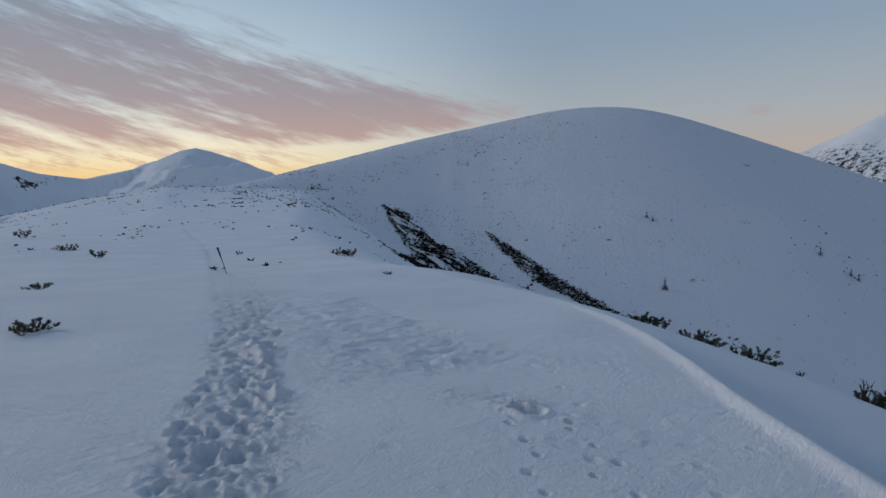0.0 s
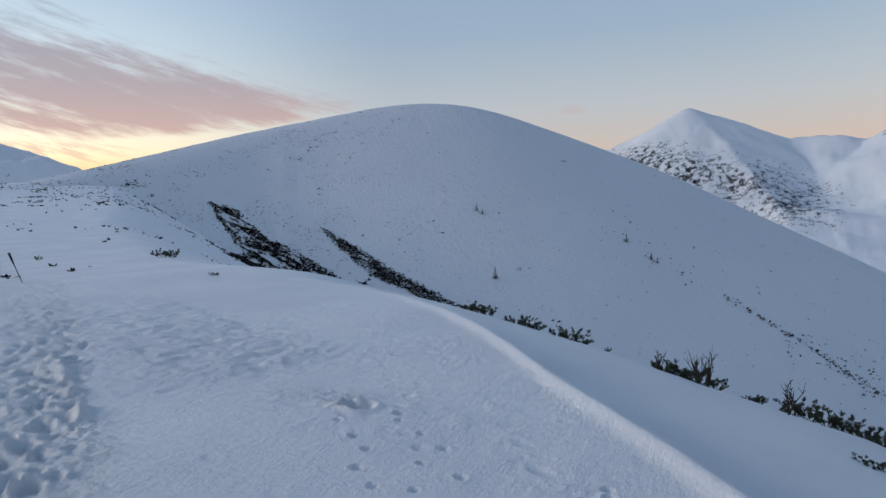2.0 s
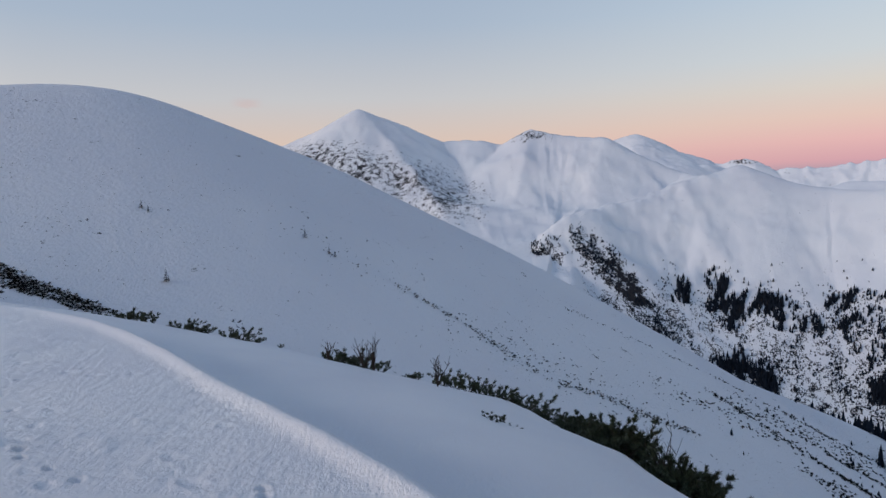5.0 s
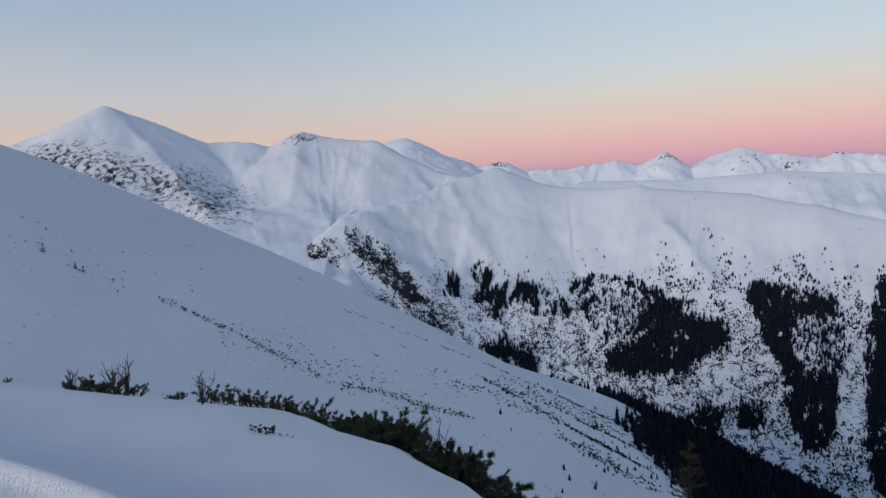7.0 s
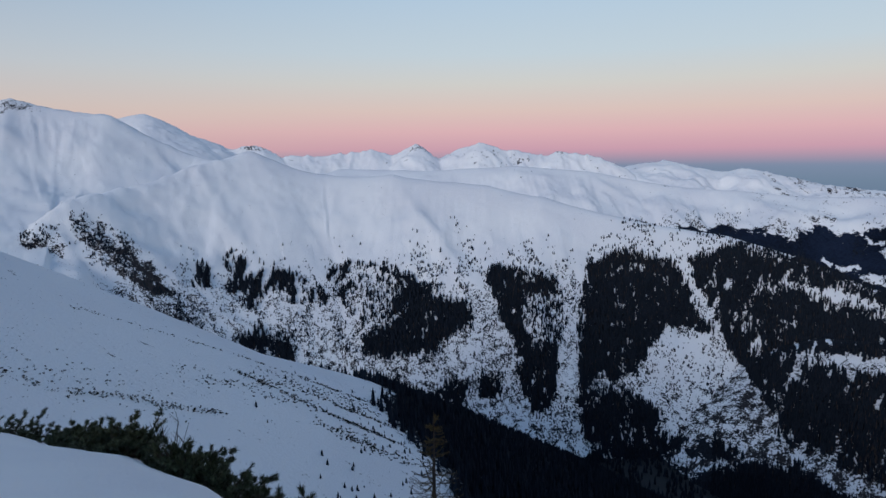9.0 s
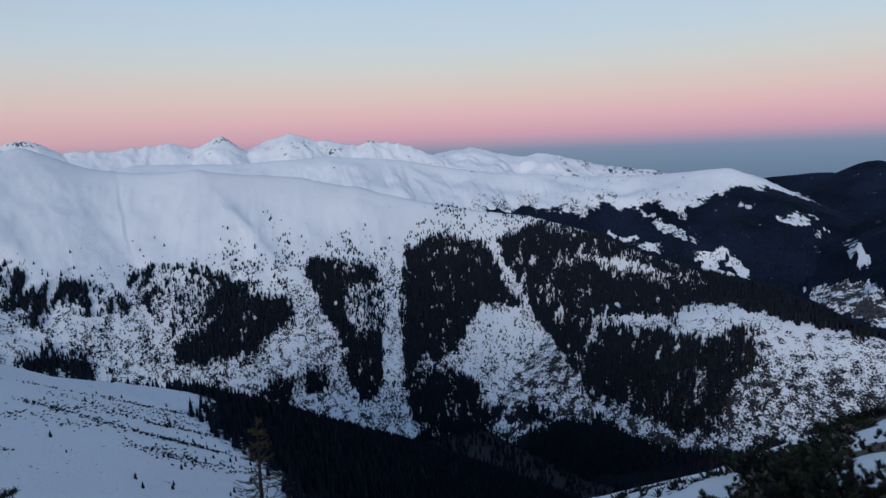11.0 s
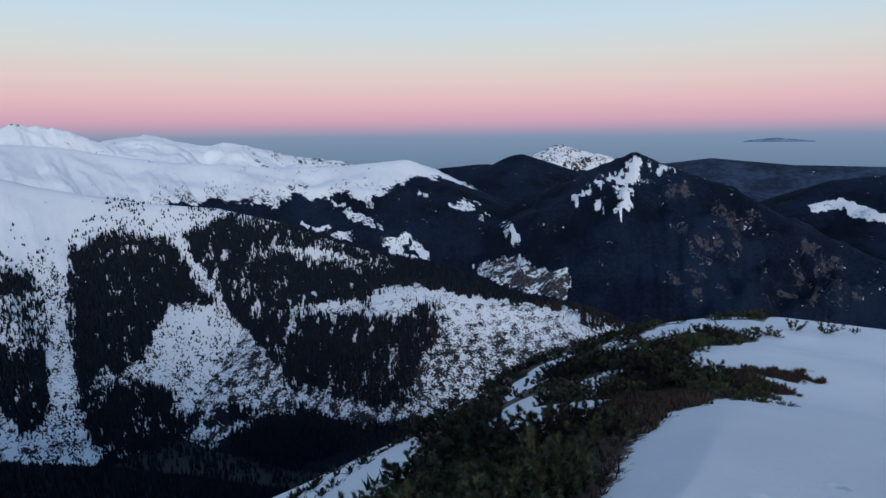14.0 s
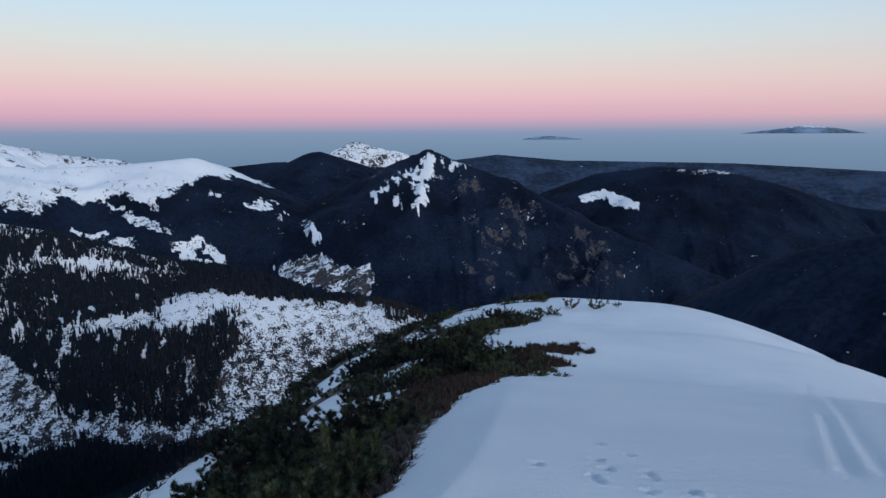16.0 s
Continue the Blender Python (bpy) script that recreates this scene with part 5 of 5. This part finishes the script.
tagged(sprays("heath", x, y, ground_height(x, y), rng.uniform(0.06, 0.15, len(x)), rng, HEATHER, 9, 0.9, 0.09), "brown withered heath between the snow and pines", "heath", kind="stuff")

# dry tufts and twigs on the steep snow below the pines
n = 9000
v = rng.uniform(-20, -1.5, n)
u = edge_of(v) + 2.0 - 0.41 * np.minimum(v, 0) + rng.uniform(-0.8, 6.5, n)
ok = rng.uniform(0, 1, n) < 0.75 * smooth(fbm(u / 0.9 - 0.35 * v, v / 2.4, 4, 95, 0.6), -0.05, 0.35)
u, v = u[ok], v[ok]
x, y = u * N_U[0] + v * N_V[0], u * N_U[1] + v * N_V[1]
tagged(sprays("dry_tufts", x, y, ground_height(x, y), rng.uniform(0.07, 0.24, len(x)), rng, SCRUB, 9, 0.8, 0.12), "dark twigs and dry grass piercing the steep snow", "grass", kind="stuff")


# ---- spruces and bare shrubs below the edge ----


def young_spruce(seed, tall, mat, label):
    rng = np.random.RandomState(seed)
    root = tagged(new("young_spruce"), label, "tree", "young spruces")
    part("trunk", joined("trunk", [tube([(0, 0, -0.3), (0.02, 0, tall * 0.5), (0, 0.01, tall)], (tall * 0.018, tall * 0.011, 0.006), 6)]), BARK, root, "thin brown trunk")
    limbs, needles = [], []
    for i in range(int(tall * 32)):
        h = tall * rng.uniform(0.12, 0.97)
        ln = (tall - h) * 0.30 + 0.10
        a = rng.uniform(0, 6.28)
        way = np.array([math.cos(a), math.sin(a), 0])
        p0 = np.array([0, 0, h])
        p1, p2 = p0 + way * ln * 0.55 + (0, 0, -0.04 * ln), p0 + way * ln + (0, 0, 0.12 * ln)
        limbs.append(tube([p0, p1, p2], (0.010, 0.007, 0.003), 3))
        needles += [brush(rng, p0 + (p1 - p0) * 0.3, p1, 36, 0.065, 0.006), brush(rng, p1, p2, 36, 0.065, 0.006)]
    needles.append(brush(rng, (0, 0, tall * 0.9), (0, 0, tall + 0.1), 40, 0.05, 0.005))
    part("limb_frame", joined("limb_frame", limbs), BARK, root, "bare brown branches")
    part("foliage", tri_mesh("foliage", np.concatenate(needles)), mat, root)
    return root


def bare_shrub(seed, tall):
    rng = np.random.RandomState(seed)
    root = tagged(new("bare_shrub"), "leafless thin twigged shrub standing in snow", "shrub", "bare shrubs")
    limbs = []
    for i in range(9):
        a, lean = rng.uniform(0, 6.28), rng.uniform(0.05, 0.5)
        way = np.array([math.cos(a) * lean, math.sin(a) * lean, 1.0])
        top = tall * rng.uniform(0.5, 1.0)
        pts = [way * (top * t) + rng.normal(0, 0.03, 3) * t for t in (0, 0.35, 0.7, 1.0)]
        limbs.append(tube(pts, (0.010, 0.008, 0.005, 0.002), 4))
        for t in (1, 2, 2):
            b = rng.uniform(0, 6.28)
            tip = pts[t] + np.array([math.cos(b) * 0.16, math.sin(b) * 0.16, 0.22]) * tall * rng.uniform(0.4, 1.0)
            limbs.append(tube([pts[t], tip], (0.005, 0.002), 3))
    part("twig_frame", joined("twig_frame", limbs), BARK, root)
    return root


def stand(ob, az, r, sink=0.0):
    x, y = (float(c) for c in place(az, r))
    ob.matrix_basis = pose(x, y, float(ground_height(np.array([x]), np.array([y]))[0]) - sink, 0, 0, az * 7)
    return ob


YELLOWED = leaf_paint("yellowed_needles", (0.05, 0.036, 0.014), (0.12, 0.085, 0.035), 0.6, 2.0)
top = -6.1
gx, gy = (float(c) for c in place(49.7, 20.0))
stand(young_spruce(31, top - float(ground_height(np.array([gx]), np.array([gy]))[0]), YELLOWED, "thin yellowed young spruce below the drift edge"), 49.7, 20.0)
for i, (az_, r_, h_) in enumerate(((37.5, 13.0, 1.9), (46.3, 17.0, 2.0), (41.5, 16.0, 1.5))):
    stand(young_spruce(40 + i, h_, YELLOWED, "thin yellowed young spruce below the drift edge"), az_, r_)
for i, (az_, r_, h_) in enumerate(((44.5, 12.0, 2.0), (47.0, 14.0, 2.2), (43.0, 13.0, 1.7), (52.0, 11.0, 1.6), (97.4, 10.6, 0.55), (96.6, 10.6, 0.6), (100.4, 11.2, 0.35), (91.0, 9.1, 0.5), (72.0, 9.5, 1.0))):
    stand(bare_shrub(60 + i, h_), az_, r_)


def hill_spruce(seed, az, r, tall):
    rng = np.random.RandomState(seed)
    root = tagged(new("spruce"), "small lone dark spruce on the snowy hill", "tree", "lone spruces on the hill")
    part("trunk", joined("trunk", [tube([(0, 0, -0.5), (0, 0, tall)], (0.12, 0.02), 5)]), BARK, root)
    tris = []
    for i in range(60):
        h = tall * (0.08 + 0.9 * i / 60)
        ln = (tall - h) * 0.26 + 0.15
        a = rng.uniform(0, 6.28)
        o, d = np.array([0, 0, h]), np.array([math.cos(a) * ln, math.sin(a) * ln, -0.25 * ln])
        s = np.array([-math.sin(a), math.cos(a), 0]) * ln * 0.42
        tris += [(o, o + d * 0.7 + s, o + d), (o, o + d, o + d * 0.7 - s)]
    part("crown", tri_mesh("crown", np.array(tris)), SPRUCE, root)
    x, y, z = (float(c[0]) for c in on_hill(np.array([az]), np.array([r])))
    root.matrix_basis = pose(x, y, z)


for i, (az_, r_, h_) in enumerate(((113.7, 251, 5.2), (115.2, 294, 3.6), (114.7, 292, 2.6), (102.3, 297, 4.0), (100.3, 290, 3.4), (99.8, 289, 2.6), (123.6, 251, 3.6))):
    hill_spruce(80 + i, az_, r_, h_)

# ---- the way marker ----


def marker_pole():
    root = tagged(new("marker_pole"), "leaning wooden way marker pole with dark top", "pole")
    lean = Vector((math.cos(radians(152)), math.sin(radians(152)), 0)) * -0.28
    at = [Vector((0, 0, -0.2)) - lean * 0.2, Vector((0, 0, 0.45)) + lean * 0.5, Vector((0, 0, 0.62)) + lean * 0.69, Vector((0, 0, 0.92)) + lean]
    part("shaft", joined("shaft", [tube(at[:3], (0.012, 0.015, 0.017), 8)]), WOOD, root, "weathered grey wooden shaft")
    part("top", joined("top", [tube([at[1] * 0.35 + at[2] * 0.65, at[2], at[3]], (0.019, 0.024, 0.036), 8)]), TAR, root, "dark painted top")
    return root


WOOD = leaf_paint("grey_wood", (0.10, 0.09, 0.085), (0.20, 0.18, 0.17), 0.8, 30.0)
TAR = leaf_paint("dark_paint", (0.012, 0.012, 0.014), (0.03, 0.028, 0.028), 0.6, 30.0)
stand(marker_pole(), 151.2, 23.0).rotation_euler = (0, 0, 0)
